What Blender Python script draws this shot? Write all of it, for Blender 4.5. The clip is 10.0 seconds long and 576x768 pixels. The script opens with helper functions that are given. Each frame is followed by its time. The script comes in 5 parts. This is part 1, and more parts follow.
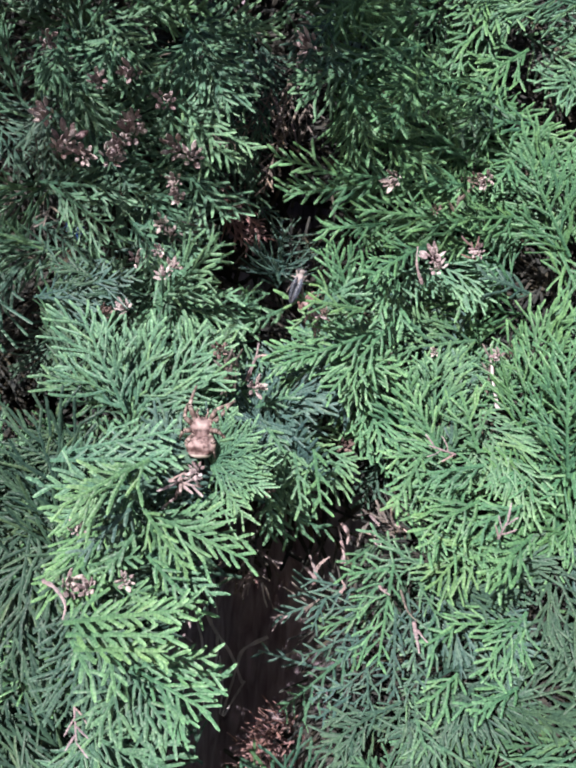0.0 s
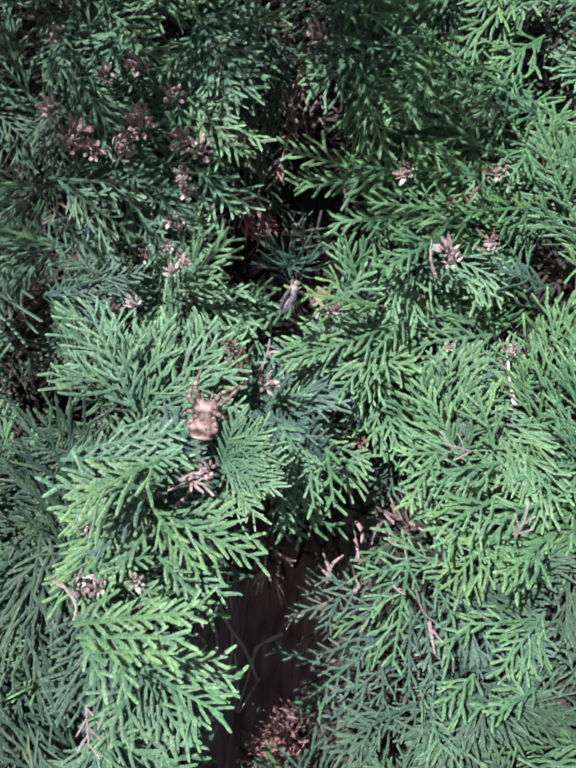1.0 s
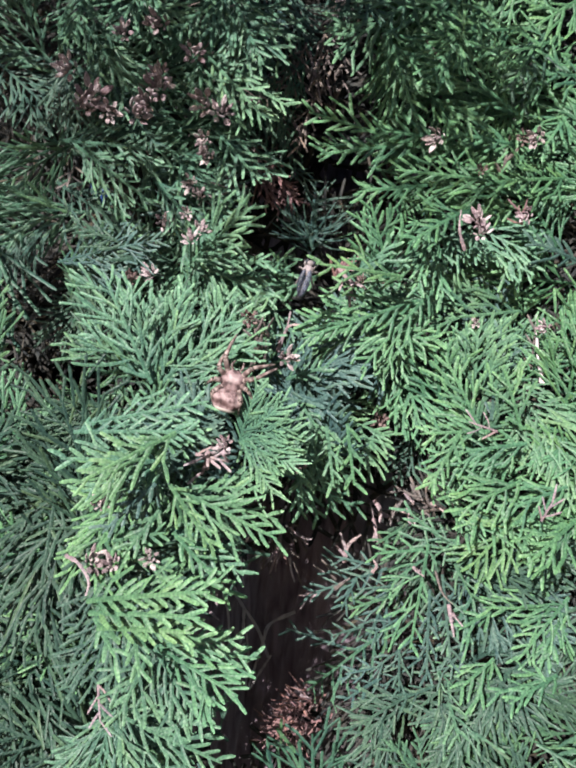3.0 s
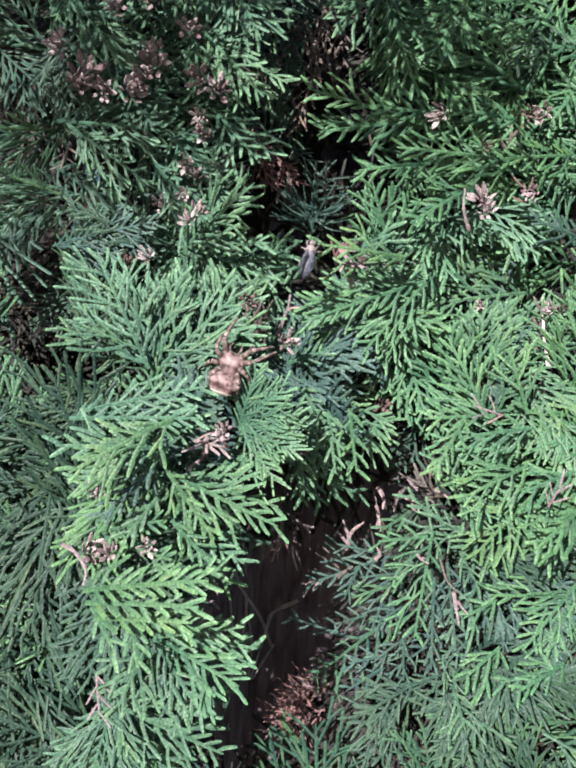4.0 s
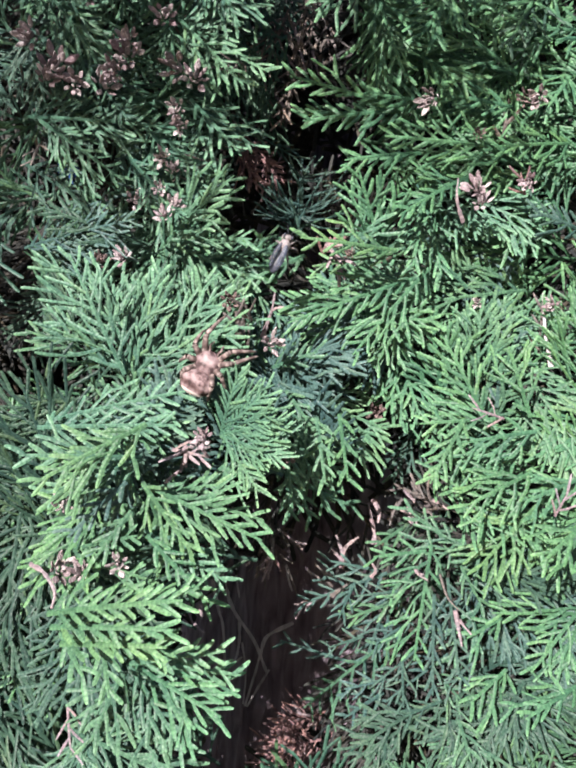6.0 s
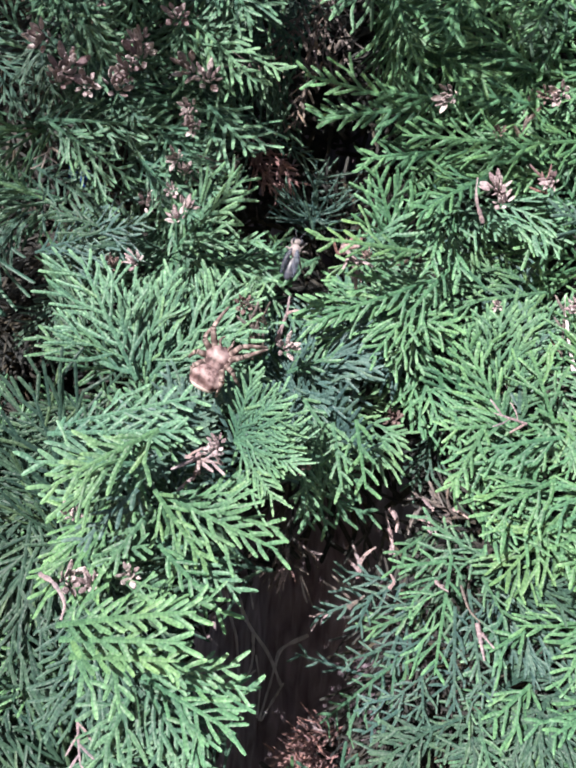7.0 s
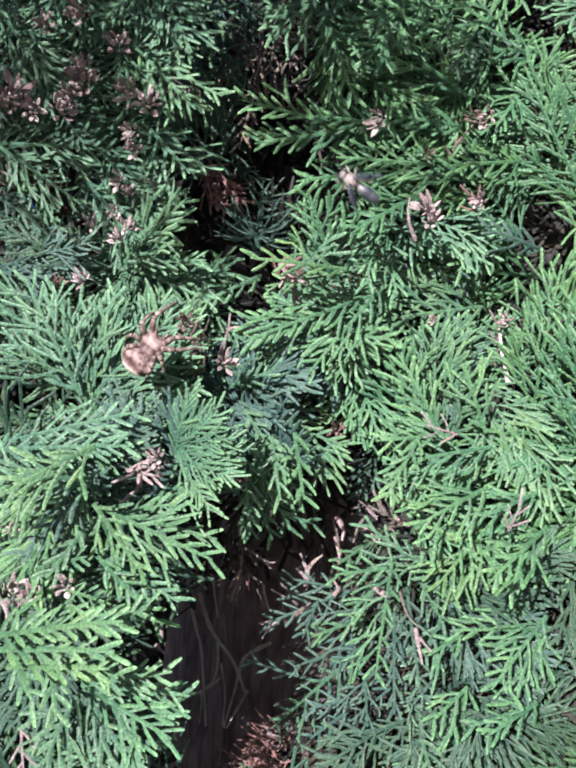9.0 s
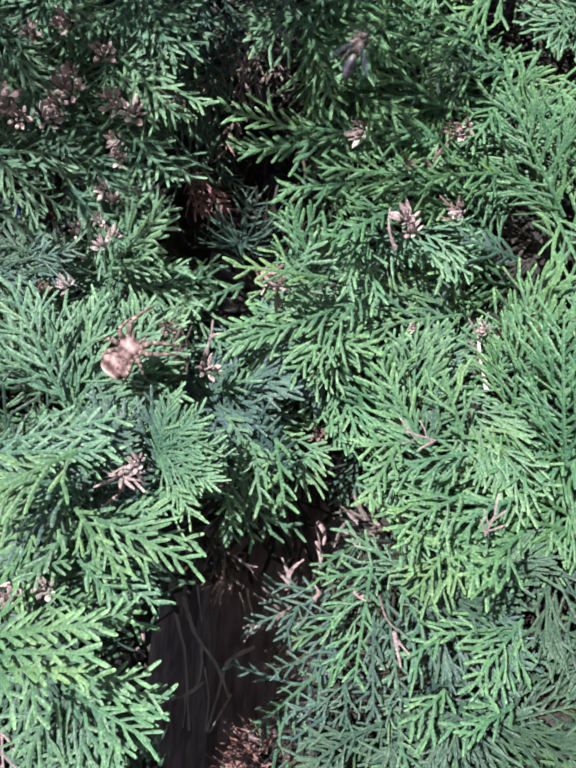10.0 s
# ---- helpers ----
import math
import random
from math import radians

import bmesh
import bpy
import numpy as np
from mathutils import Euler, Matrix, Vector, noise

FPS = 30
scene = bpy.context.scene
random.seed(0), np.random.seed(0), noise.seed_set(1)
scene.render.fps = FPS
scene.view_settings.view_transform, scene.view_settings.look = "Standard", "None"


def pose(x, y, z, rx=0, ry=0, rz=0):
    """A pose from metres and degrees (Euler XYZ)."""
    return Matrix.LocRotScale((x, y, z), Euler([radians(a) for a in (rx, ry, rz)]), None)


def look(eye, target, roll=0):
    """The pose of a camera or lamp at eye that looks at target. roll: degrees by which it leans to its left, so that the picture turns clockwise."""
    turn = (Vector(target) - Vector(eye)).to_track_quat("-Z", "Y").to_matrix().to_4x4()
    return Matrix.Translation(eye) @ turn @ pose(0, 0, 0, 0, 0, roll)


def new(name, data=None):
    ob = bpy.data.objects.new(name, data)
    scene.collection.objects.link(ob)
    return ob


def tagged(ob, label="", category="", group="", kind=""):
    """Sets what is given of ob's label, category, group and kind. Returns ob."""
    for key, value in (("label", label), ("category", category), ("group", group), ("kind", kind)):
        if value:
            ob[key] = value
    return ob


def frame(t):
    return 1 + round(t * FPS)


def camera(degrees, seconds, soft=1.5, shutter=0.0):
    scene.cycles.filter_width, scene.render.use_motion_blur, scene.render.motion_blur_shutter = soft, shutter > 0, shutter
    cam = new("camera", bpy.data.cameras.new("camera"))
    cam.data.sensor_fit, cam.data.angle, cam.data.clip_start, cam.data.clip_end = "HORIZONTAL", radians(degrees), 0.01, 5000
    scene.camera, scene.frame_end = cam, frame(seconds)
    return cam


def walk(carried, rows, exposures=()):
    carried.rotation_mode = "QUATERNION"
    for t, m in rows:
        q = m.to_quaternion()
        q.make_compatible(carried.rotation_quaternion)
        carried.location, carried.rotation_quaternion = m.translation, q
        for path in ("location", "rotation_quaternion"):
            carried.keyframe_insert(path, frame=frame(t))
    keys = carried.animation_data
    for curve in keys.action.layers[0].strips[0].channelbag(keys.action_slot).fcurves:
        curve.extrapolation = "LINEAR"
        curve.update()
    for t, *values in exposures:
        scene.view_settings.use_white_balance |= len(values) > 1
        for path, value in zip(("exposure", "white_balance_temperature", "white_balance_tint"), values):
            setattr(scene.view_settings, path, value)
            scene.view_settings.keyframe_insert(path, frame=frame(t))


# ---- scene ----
cam = camera(43.14, 10.0, soft=2.7, shutter=0.5)
PATH = [
    (0, (0.02396, -0.20384, -0.01100), (-0.05483, 0.79289, 0.00697), 4.365),
    (0.5, (0.02455, -0.20272, -0.01018), (-0.07286, 0.79231, 0.01076), 3.670),
    (1, (0.02479, -0.20088, -0.00991), (-0.07534, 0.79407, -0.00285), 4.024),
    (1.5, (0.02390, -0.20012, -0.00911), (-0.08681, 0.79369, -0.01905), 4.556),
    (2, (0.02048, -0.20245, -0.00925), (-0.09422, 0.79090, -0.01984), 4.950),
    (2.5, (0.02146, -0.19926, -0.00989), (-0.09099, 0.79428, -0.02515), 5.051),
    (4, (0.02222, -0.19087, -0.01223), (-0.09339, 0.80163, -0.05173), 4.641),
    (4.5, (0.02356, -0.19218, -0.01207), (-0.10263, 0.79912, -0.04953), 3.656),
    (5, (0.02266, -0.18920, -0.01425), (-0.10222, 0.80250, -0.04504), 3.726),
    (5.2, (0.02358, -0.18663, -0.01454), (-0.09422, 0.80594, -0.04525), 4.021),
    (6.5, (0.02456, -0.17639, -0.01750), (-0.09768, 0.81610, -0.01495), 3.596),
    (7, (0.02336, -0.17494, -0.01773), (-0.11191, 0.81586, -0.01407), 3.663),
    (7.5, (0.02681, -0.17505, -0.01732), (-0.11046, 0.81547, -0.01165), 3.411),
    (8, (0.03224, -0.17445, -0.01714), (-0.10254, 0.81638, -0.00777), 2.713),
    (8.5, (0.03290, -0.17723, -0.01635), (-0.10036, 0.81378, -0.00495), 2.702),
    (9, (0.03512, -0.17891, -0.01554), (-0.08592, 0.81363, -0.00104), 3.036),
    (9.5, (0.03700, -0.17934, -0.01524), (-0.07659, 0.81404, 0.00168), 3.334),
    (10, (0.03722, -0.18102, -0.01515), (-0.06982, 0.81299, 0.00679), 3.319),
]
walk(cam, [(t, look(eye, target, roll)) for t, eye, target, roll in PATH], [(0, 1.29), (2.5, 1.27), (4.5, 1.27), (5.2, 1.34), (7, 1.46), (8.5, 1.42), (10, 1.42)])

# ---- world, sun ----
world = bpy.data.worlds.new("sky")
world.use_nodes = True
scene.world = world
SUN_UP, SUN_AZ = 21.0, -16.0     # degrees: height, and turn from straight behind the camera towards its left
wn = world.node_tree
sky = wn.nodes.new("ShaderNodeTexSky")
sky.sky_type, sky.sun_disc = "NISHITA", False
sky.sun_elevation, sky.sun_rotation = radians(SUN_UP), radians(180.0 - SUN_AZ)
wn.links.new(sky.outputs[0], wn.nodes["Background"].inputs[0])
wn.nodes["Background"].inputs[1].default_value = 0.047
sun = new("sun", bpy.data.lights.new("sun", "SUN"))
sun.data.energy, sun.data.angle, sun.data.color = 4.6, radians(0.6), (1.0, 0.96, 0.915)
sun_from = Vector((math.sin(radians(SUN_AZ)) * math.cos(radians(SUN_UP)), -math.cos(radians(SUN_AZ)) * math.cos(radians(SUN_UP)), math.sin(radians(SUN_UP))))
sun.matrix_world = look(sun_from * 3, (0, 0, 0))


# ---- materials ----
def material(name, rough=0.5, spec=0.5):
    m = bpy.data.materials.new(name)
    m.use_nodes = True
    b = m.node_tree.nodes["Principled BSDF"]
    b.inputs["Roughness"].default_value = rough
    b.inputs["Specular IOR Level"].default_value = spec
    return m, m.node_tree, b


def ramp(nt, fac, stops):
    r = nt.nodes.new("ShaderNodeValToRGB")
    while len(r.color_ramp.elements) < len(stops):
        r.color_ramp.elements.new(0.5)
    for e, (p, c) in zip(r.color_ramp.elements, stops):
        e.position, e.color = p, (*c, 1)
    nt.links.new(fac, r.inputs[0])
    return r.outputs[0]


def tex_noise(nt, scale, detail=4.0, rough=0.6):
    co = nt.nodes.new("ShaderNodeTexCoord")
    n = nt.nodes.new("ShaderNodeTexNoise")
    n.inputs["Scale"].default_value, n.inputs["Detail"].default_value, n.inputs["Roughness"].default_value = scale, detail, rough
    nt.links.new(co.outputs["Object"], n.inputs["Vector"])
    return n.outputs["Fac"]


def mixed(nt, fac, a, b, kind="MIX"):
    m = nt.nodes.new("ShaderNodeMix")
    m.data_type, m.blend_type = "RGBA", kind
    for value, socket in ((fac, m.inputs[0]), (a, m.inputs[6]), (b, m.inputs[7])):
        if isinstance(value, bpy.types.NodeSocket):
            nt.links.new(value, socket)
        else:
            socket.default_value = value if isinstance(value, float) else (*value, 1)
    return m.outputs[2]


def bumped(nt, b, height, strength, distance):
    n = nt.nodes.new("ShaderNodeBump")
    n.inputs["Strength"].default_value, n.inputs["Distance"].default_value = strength, distance
    nt.links.new(height, n.inputs["Height"])
    nt.links.new(n.outputs[0], b.inputs["Normal"])


def foliage(name, dark, light, tip, rough=0.5, spec=0.38, hue=0.42):
    """Scale leaves: colour varies from spray to spray and twig to twig, paler towards the growing tips, darker where the scales meet."""
    m, nt, b = material(name, rough, spec)
    geo = nt.nodes.new("ShaderNodeNewGeometry")
    base = ramp(nt, geo.outputs["Random Per Island"], [(0.0, (dark[0] * 0.8, dark[1] * 0.86, dark[2])), (0.5, tuple((p + q) / 2 for p, q in zip(dark, light))), (0.85, light), (1.0, (light[0] * 1.3, light[1] * 1.12, light[2] * 0.85))])
    at = nt.nodes.new("ShaderNodeAttribute")
    at.attribute_name = "growth"
    grown = mixed(nt, at.outputs["Fac"], base, tip)
    fine = ramp(nt, tex_noise(nt, 1100.0, 3.0), [(0.35, (0.7, 0.72, 0.72)), (0.65, (1.2, 1.2, 1.12))])
    wide = ramp(nt, tex_noise(nt, 90.0), [(0.3, (0.78, 0.88, 0.88)), (0.7, (1.14, 1.06, 0.98))])
    leaf = mixed(nt, 1.0, mixed(nt, 1.0, grown, fine, "MULTIPLY"), wide, "MULTIPLY")
    info = nt.nodes.new("ShaderNodeObjectInfo")
    kind = ramp(nt, info.outputs["Random"], [(0.0, (1.08, 1.03, 0.78)), (0.45, (0.96, 1.0, 0.98)), (1.0, (0.84, 0.95, 1.12))])
    leaf = mixed(nt, hue, leaf, mixed(nt, 1.0, leaf, kind, "MULTIPLY"))
    far = nt.nodes.new("ShaderNodeAttribute")
    far.attribute_name = "along"
    scales = nt.nodes.new("ShaderNodeMath")
    scales.operation, scales.inputs[1].default_value = "MULTIPLY", 1.15
    nt.links.new(far.outputs["Fac"], scales.inputs[0])
    saw = nt.nodes.new("ShaderNodeMath")
    saw.operation = "FRACT"
    nt.links.new(scales.outputs[0], saw.inputs[0])
    joint = ramp(nt, saw.outputs[0], [(0.0, (0.74, 0.78, 0.78)), (0.35, (1.0, 1.0, 1.0)), (0.85, (1.08, 1.08, 1.06)), (1.0, (0.82, 0.85, 0.85))])
    nt.links.new(mixed(nt, 1.0, leaf, joint, "MULTIPLY"), b.inputs["Base Color"])
    v = nt.nodes.new("ShaderNodeTexVoronoi")
    v.inputs["Scale"].default_value = 1300.0
    co = nt.nodes.new("ShaderNodeTexCoord")
    nt.links.new(co.outputs["Object"], v.inputs["Vector"])
    bumped(nt, b, v.outputs["Distance"], 0.4, 0.0004)
    thin = nt.nodes.new("ShaderNodeBsdfTranslucent")
    through_leaf = nt.nodes.new("ShaderNodeMixShader")
    through_leaf.inputs[0].default_value = 0.18
    nt.links.new(b.inputs["Base Color"].links[0].from_socket, thin.inputs["Color"])
    nt.links.new(b.outputs[0], through_leaf.inputs[1])
    nt.links.new(thin.outputs[0], through_leaf.inputs[2])
    nt.links.new(through_leaf.outputs[0], nt.nodes["Material Output"].inputs["Surface"])
    return m


FOLIAGE = {
    "bright": foliage("foliage_bright", (0.054, 0.120, 0.086), (0.083, 0.174, 0.123), (0.186, 0.336, 0.212)),
    "mid": foliage("foliage_mid", (0.040, 0.094, 0.068), (0.064, 0.140, 0.098), (0.140, 0.264, 0.167)),
    "green": foliage("foliage_green", (0.044, 0.110, 0.067), (0.069, 0.163, 0.096), (0.151, 0.306, 0.162)),
    "lime": foliage("foliage_lime", (0.055, 0.122, 0.071), (0.084, 0.174, 0.100), (0.178, 0.326, 0.174)),
    # deep: dark teal leaf tone, also used to put shade into the colour
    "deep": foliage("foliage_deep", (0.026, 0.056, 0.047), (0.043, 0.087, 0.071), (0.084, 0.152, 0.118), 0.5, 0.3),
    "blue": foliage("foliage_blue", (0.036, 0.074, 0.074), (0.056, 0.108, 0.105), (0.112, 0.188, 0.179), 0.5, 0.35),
    # inner: brownish dead tone, darkened further to carry the shade inside the hedge
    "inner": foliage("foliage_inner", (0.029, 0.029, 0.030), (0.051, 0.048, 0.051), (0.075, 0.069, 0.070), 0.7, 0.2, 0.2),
    "dead": foliage("foliage_dead", (0.163, 0.079, 0.090), (0.275, 0.151, 0.171), (0.388, 0.243, 0.272), 0.7, 0.2, 0.2),
    "grey": foliage("foliage_withered", (0.085, 0.066, 0.070), (0.170, 0.135, 0.143), (0.270, 0.225, 0.237), 0.75, 0.2, 0.2),
    "rose": foliage("foliage_rosy", (0.207, 0.137, 0.163), (0.320, 0.230, 0.275), (0.432, 0.353, 0.413), 0.7, 0.2, 0.2),
}


def bark_material(name, a, b_, c, scale):
    m, nt, b = material(name, 0.85, 0.2)
    co = nt.nodes.new("ShaderNodeTexCoord")
    mp = nt.nodes.new("ShaderNodeMapping")
    mp.inputs["Scale"].default_value = (scale, scale, scale * 0.22)
    nt.links.new(co.outputs["Object"], mp.inputs["Vector"])
    n = nt.nodes.new("ShaderNodeTexNoise")
    n.inputs["Scale"].default_value, n.inputs["Detail"].default_value, n.inputs["Distortion"].default_value = 1.0, 7.0, 0.6
    nt.links.new(mp.outputs[0], n.inputs["Vector"])
    col = ramp(nt, n.outputs["Fac"], [(0.3, a), (0.5, b_), (0.72, c)])
    nt.links.new(col, b.inputs["Base Color"])
    bumped(nt, b, n.outputs["Fac"], 0.9, 0.003)
    return m


BARK = bark_material("bark", (0.076, 0.056, 0.070), (0.176, 0.136, 0.166), (0.277, 0.220, 0.267), 230.0)
TWIG = bark_material("twig_bark", (0.320, 0.280, 0.297), (0.520, 0.460, 0.488), (0.660, 0.600, 0.636), 300.0)


# ---- geometry helpers ----
class Tubes:
    """Gathers tapered flattened tubes and makes one mesh of them."""

    def __init__(self):
        self.verts, self.faces, self.growth, self.along, self.count = [], [], [], [], 0

    def add(self, pts, widths, flat, normal, grow, sides=6):
        pts = np.asarray(pts, float)
        k = len(pts)
        along = np.gradient(pts, axis=0)
        along /= np.linalg.norm(along, axis=1)[:, None] + 1e-12
        side = np.cross(np.asarray(normal, float)[None], along)
        side /= np.linalg.norm(side, axis=1)[:, None] + 1e-12
        up = np.cross(along, side)
        a = np.arange(sides) * 2 * math.pi / sides
        w = np.asarray(widths, float)[:, None, None] / 2
        ring = pts[:, None] + w * (np.cos(a)[None, :, None] * side[:, None] + flat * np.sin(a)[None, :, None] * up[:, None])
        n0 = self.count
        self.verts.append(ring.reshape(-1, 3))
        self.growth.append(np.repeat(np.asarray(grow, float), sides))
        steps = np.linalg.norm(np.diff(pts, axis=0), axis=1)
        self.along.append(np.repeat(np.r_[0.0, np.cumsum(steps)] * 1000, sides))
        i = np.arange(k - 1)[:, None] * sides
        j = np.arange(sides)[None]
        j2 = (j + 1) % sides
        quads = np.stack([i + j, i + j2, i + sides + j2, i + sides + j], -1).reshape(-1, 4) + n0
        self.faces += quads.tolist()
        self.faces.append(list(range(n0 + (k - 1) * sides, n0 + k * sides)))
        self.count += k * sides

    def mesh(self, name, mat, smooth=True):
        me = bpy.data.meshes.new(name)
        me.from_pydata(np.concatenate(self.verts).tolist(), [], self.faces)
        me.attributes.new("growth", "FLOAT", "POINT").data.foreach_set("value", np.concatenate(self.growth))
        me.attributes.new("along", "FLOAT", "POINT").data.foreach_set("value", np.concatenate(self.along))
        me.polygons.foreach_set("use_smooth", [smooth] * len(me.polygons))
        me.materials.append(mat)
        me.update()
        return me


def part(name, data, mat, parent, label=""):
    """Links a bmesh or a mesh as one mesh object under a thing or a part."""
    if isinstance(data, bmesh.types.BMesh):
        me = bpy.data.meshes.new(name)
        data.to_mesh(me)
        data.free()
        me.materials.append(mat)
        me.polygons.foreach_set("use_smooth", [True] * len(me.polygons))
        data = me
    ob = new(name, data)
    ob.parent = parent
    return tagged(ob, label)


def lateral(rng, tubes, start, direction, normal, length, width, fine, forward, age=0.5):
    """One flattened scale-leaved twig, keeled along its middle and blunt at its end. forward: the way in which it bends; age: 0 at the foot of the spray, 1 at its tip."""
    n = max(3, int(length / 0.0018) + 1) if fine else 2 + int(length / 0.008)
    s = np.r_[np.linspace(0, 1 - min(0.3, 0.0005 / length), n), 1.0]
    bend, sway, lift = rng.normal(0.36, 0.17), rng.normal(0, 0.09), rng.normal(0, 0.10)
    d = direction / np.linalg.norm(direction)
    pts = start + length * (s[:, None] * d + bend * 0.5 * (s ** 2)[:, None] * forward + (sway * s * (1 - s * s))[:, None] * np.cross(normal, d) + (lift * s ** 1.5)[:, None] * normal)
    wob = 1 + 0.2 * np.where(np.arange(n + 1) % 2, 1, -1) * rng.uniform(0.5, 1.2, n + 1) if fine else np.ones(n + 1)
    w = width * (0.9 + 0.16 * s) * wob * rng.uniform(0.76, 1.22)
    w[-2] = width * 0.95
    w[-1] = width * 0.5
    tubes.add(pts, w, 0.34, normal + rng.normal(0, 0.17, 3), 0.22 * age + (0.25 + 0.53 * age) * s ** 2.5, 4)
    return pts


def fan_of_twigs(tubes, rng, length, left, right, thick, curve, droop, fine, fan, open_, sub, turn=0.0, sink=0.0):
    """One flat fan, added to tubes. It grows from the origin along x, spreads along y and faces z."""
    w0 = 0.00075 * thick
    up = np.array([0.0, 0.0, 1.0])
    c, s_ = math.cos(turn), math.sin(turn)

    def spine(u):
        r = u / length
        x, y = u, curve * length * r * r
        return np.array([c * x - s_ * y, s_ * x + c * y, -droop * length * r * r + droop * 0.5 * length * r - sink * min(1.0, 0.3 + r)])

    us = np.linspace(0, length, max(6, int(length / (0.003 if fine else 0.006))))
    s = us / length
    w = w0 * (1.25 - 0.35 * s)
    w[-1] *= 0.5
    tubes.add([spine(u) for u in us], w, 0.45, up, 0.4 * s ** 2, 4)
    step = 0.00166 * thick ** 0.6 / open_
    u, side = length * 0.06, 1
    while u < length * 0.97:
        r = u / length
        span = left if side > 0 else right
        reach = span * (1 - r ** 2.4) ** 0.7 * min(1.0, 0.6 + 2.0 * r) * rng.uniform(0.66, 1.15)
        ahead = (spine(min(u + 1e-4, length)) - spine(u)) / 1e-4
        ahead /= np.linalg.norm(ahead)
        ang = radians(rng.normal(46 - 24 * r * fan, 7))
        reach = max(min(reach, (length * rng.uniform(1.0, 1.1) - u) / math.cos(ang)), 0.004)
        across = np.cross(up, ahead) * side
        d = math.cos(ang) * ahead + math.sin(ang) * across
        pts = lateral(rng, tubes, spine(u), d, up, reach, w0, fine, ahead, r)
        if reach > 0.0055:
            m = 0.0026 * thick
            side2 = 1 if rng.random() < 0.5 else -1
            while m < reach * 0.94:
                f = m / reach
                at = f * (len(pts) - 1)
                i = min(int(at), len(pts) - 2)
                p = pts[i] + (at - i) * (pts[i + 1] - pts[i])
                dd = pts[i + 1] - pts[i]
                dd /= np.linalg.norm(dd)
                cr = np.cross(up, dd) * side2
                a2 = radians(rng.normal(25, 7))
                ln = min(0.7 * (reach - m) + 0.0035, 0.0135 * sub * thick ** 0.4) * rng.uniform(0.6, 1.2)
                q = lateral(rng, tubes, p, math.cos(a2) * dd + math.sin(a2) * cr, up, ln, w0 * 0.95, fine, dd, 0.5 * r + 0.5 * f)
                if fine and ln > 0.0075 and rng.random() < 0.5:
                    for side3 in (-1, 1):
                        k = rng.uniform(0.25, 0.6)
                        j = min(int(k * (len(q) - 1)), len(q) - 2)
                        d3 = q[j + 1] - q[j]
                        d3 /= np.linalg.norm(d3)
                        a3 = radians(rng.normal(34, 8))
                        lateral(rng, tubes, q[j], math.cos(a3) * d3 + math.sin(a3) * side3 * np.cross(up, d3), up, ln * rng.uniform(0.35, 0.6), w0 * 0.92, fine, d3, 0.5 * r + 0.5 * f)
                m += 0.0021 * thick ** 0.7 / open_ * rng.uniform(0.7, 1.35)
                side2 = -side2
        u += step * rng.uniform(0.75, 1.25)
        side = -side


def spray_mesh(name, length, left, right, mat, seed, thick=1.0, curve=0.0, droop=0.15, fine=True, fan=0.5, open_=1.0, sub=1.0, layers=2):
    """A spray of the hedge: a fan of scale-leaved twigs with smaller fans spread behind it."""
    rng = np.random.default_rng(seed)
    tubes = Tubes()
    fan_of_twigs(tubes, rng, length, left, right, thick, curve, droop, fine, fan, open_, sub)
    for k in range(1, layers):
        turn = (1 if (k + seed) % 2 else -1) * rng.uniform(0.16, 0.38)
        fan_of_twigs(tubes, rng, length * rng.uniform(0.75, 0.95), left * 0.85, right * 0.85, thick, curve, droop, fine, fan, open_ * 0.9, sub, turn, 0.0075 * k)
    return tubes.mesh(name, mat, False)


def axes(base, tip, tilt=0.0, eye=(0.02, -0.2, -0.01)):
    """The pose of a spray that grows from base to tip and turns its face to the open side of the hedge and somewhat to the light; tilt: degrees about its own length."""
    base, tip = Vector(base), Vector(tip)
    x = (tip - base).normalized()
    out = (Vector(eye) - (base + tip) / 2).normalized() * 0.65 + sun_from * 0.35
    z = (out - x * out.dot(x)).normalized()
    m = Matrix((x, z.cross(x), z)).transposed().to_4x4()
    return Matrix.Translation(base) @ m @ Matrix.Rotation(radians(tilt), 4, "X")


# ---- the hedge ----
hedge = tagged(new("conifer_hedge"), "dense green conifer hedge with flat scaly sprays and small brown cones", "hedge")
seeds = iter(range(1, 5000))


def spray(base, tip, left, right, look_="mid", tilt=0.0, label="", **kw):
    """A spray of the hedge, in millimetres."""
    b, t = Vector(base) / 1000, Vector(tip) / 1000
    me = spray_mesh("spray", (t - b).length, left / 1000, right / 1000, FOLIAGE[look_], next(seeds), **kw)
    ob = part("spray", me, None, hedge, label)
    ob.matrix_basis = axes(b, t, tilt)
    return ob



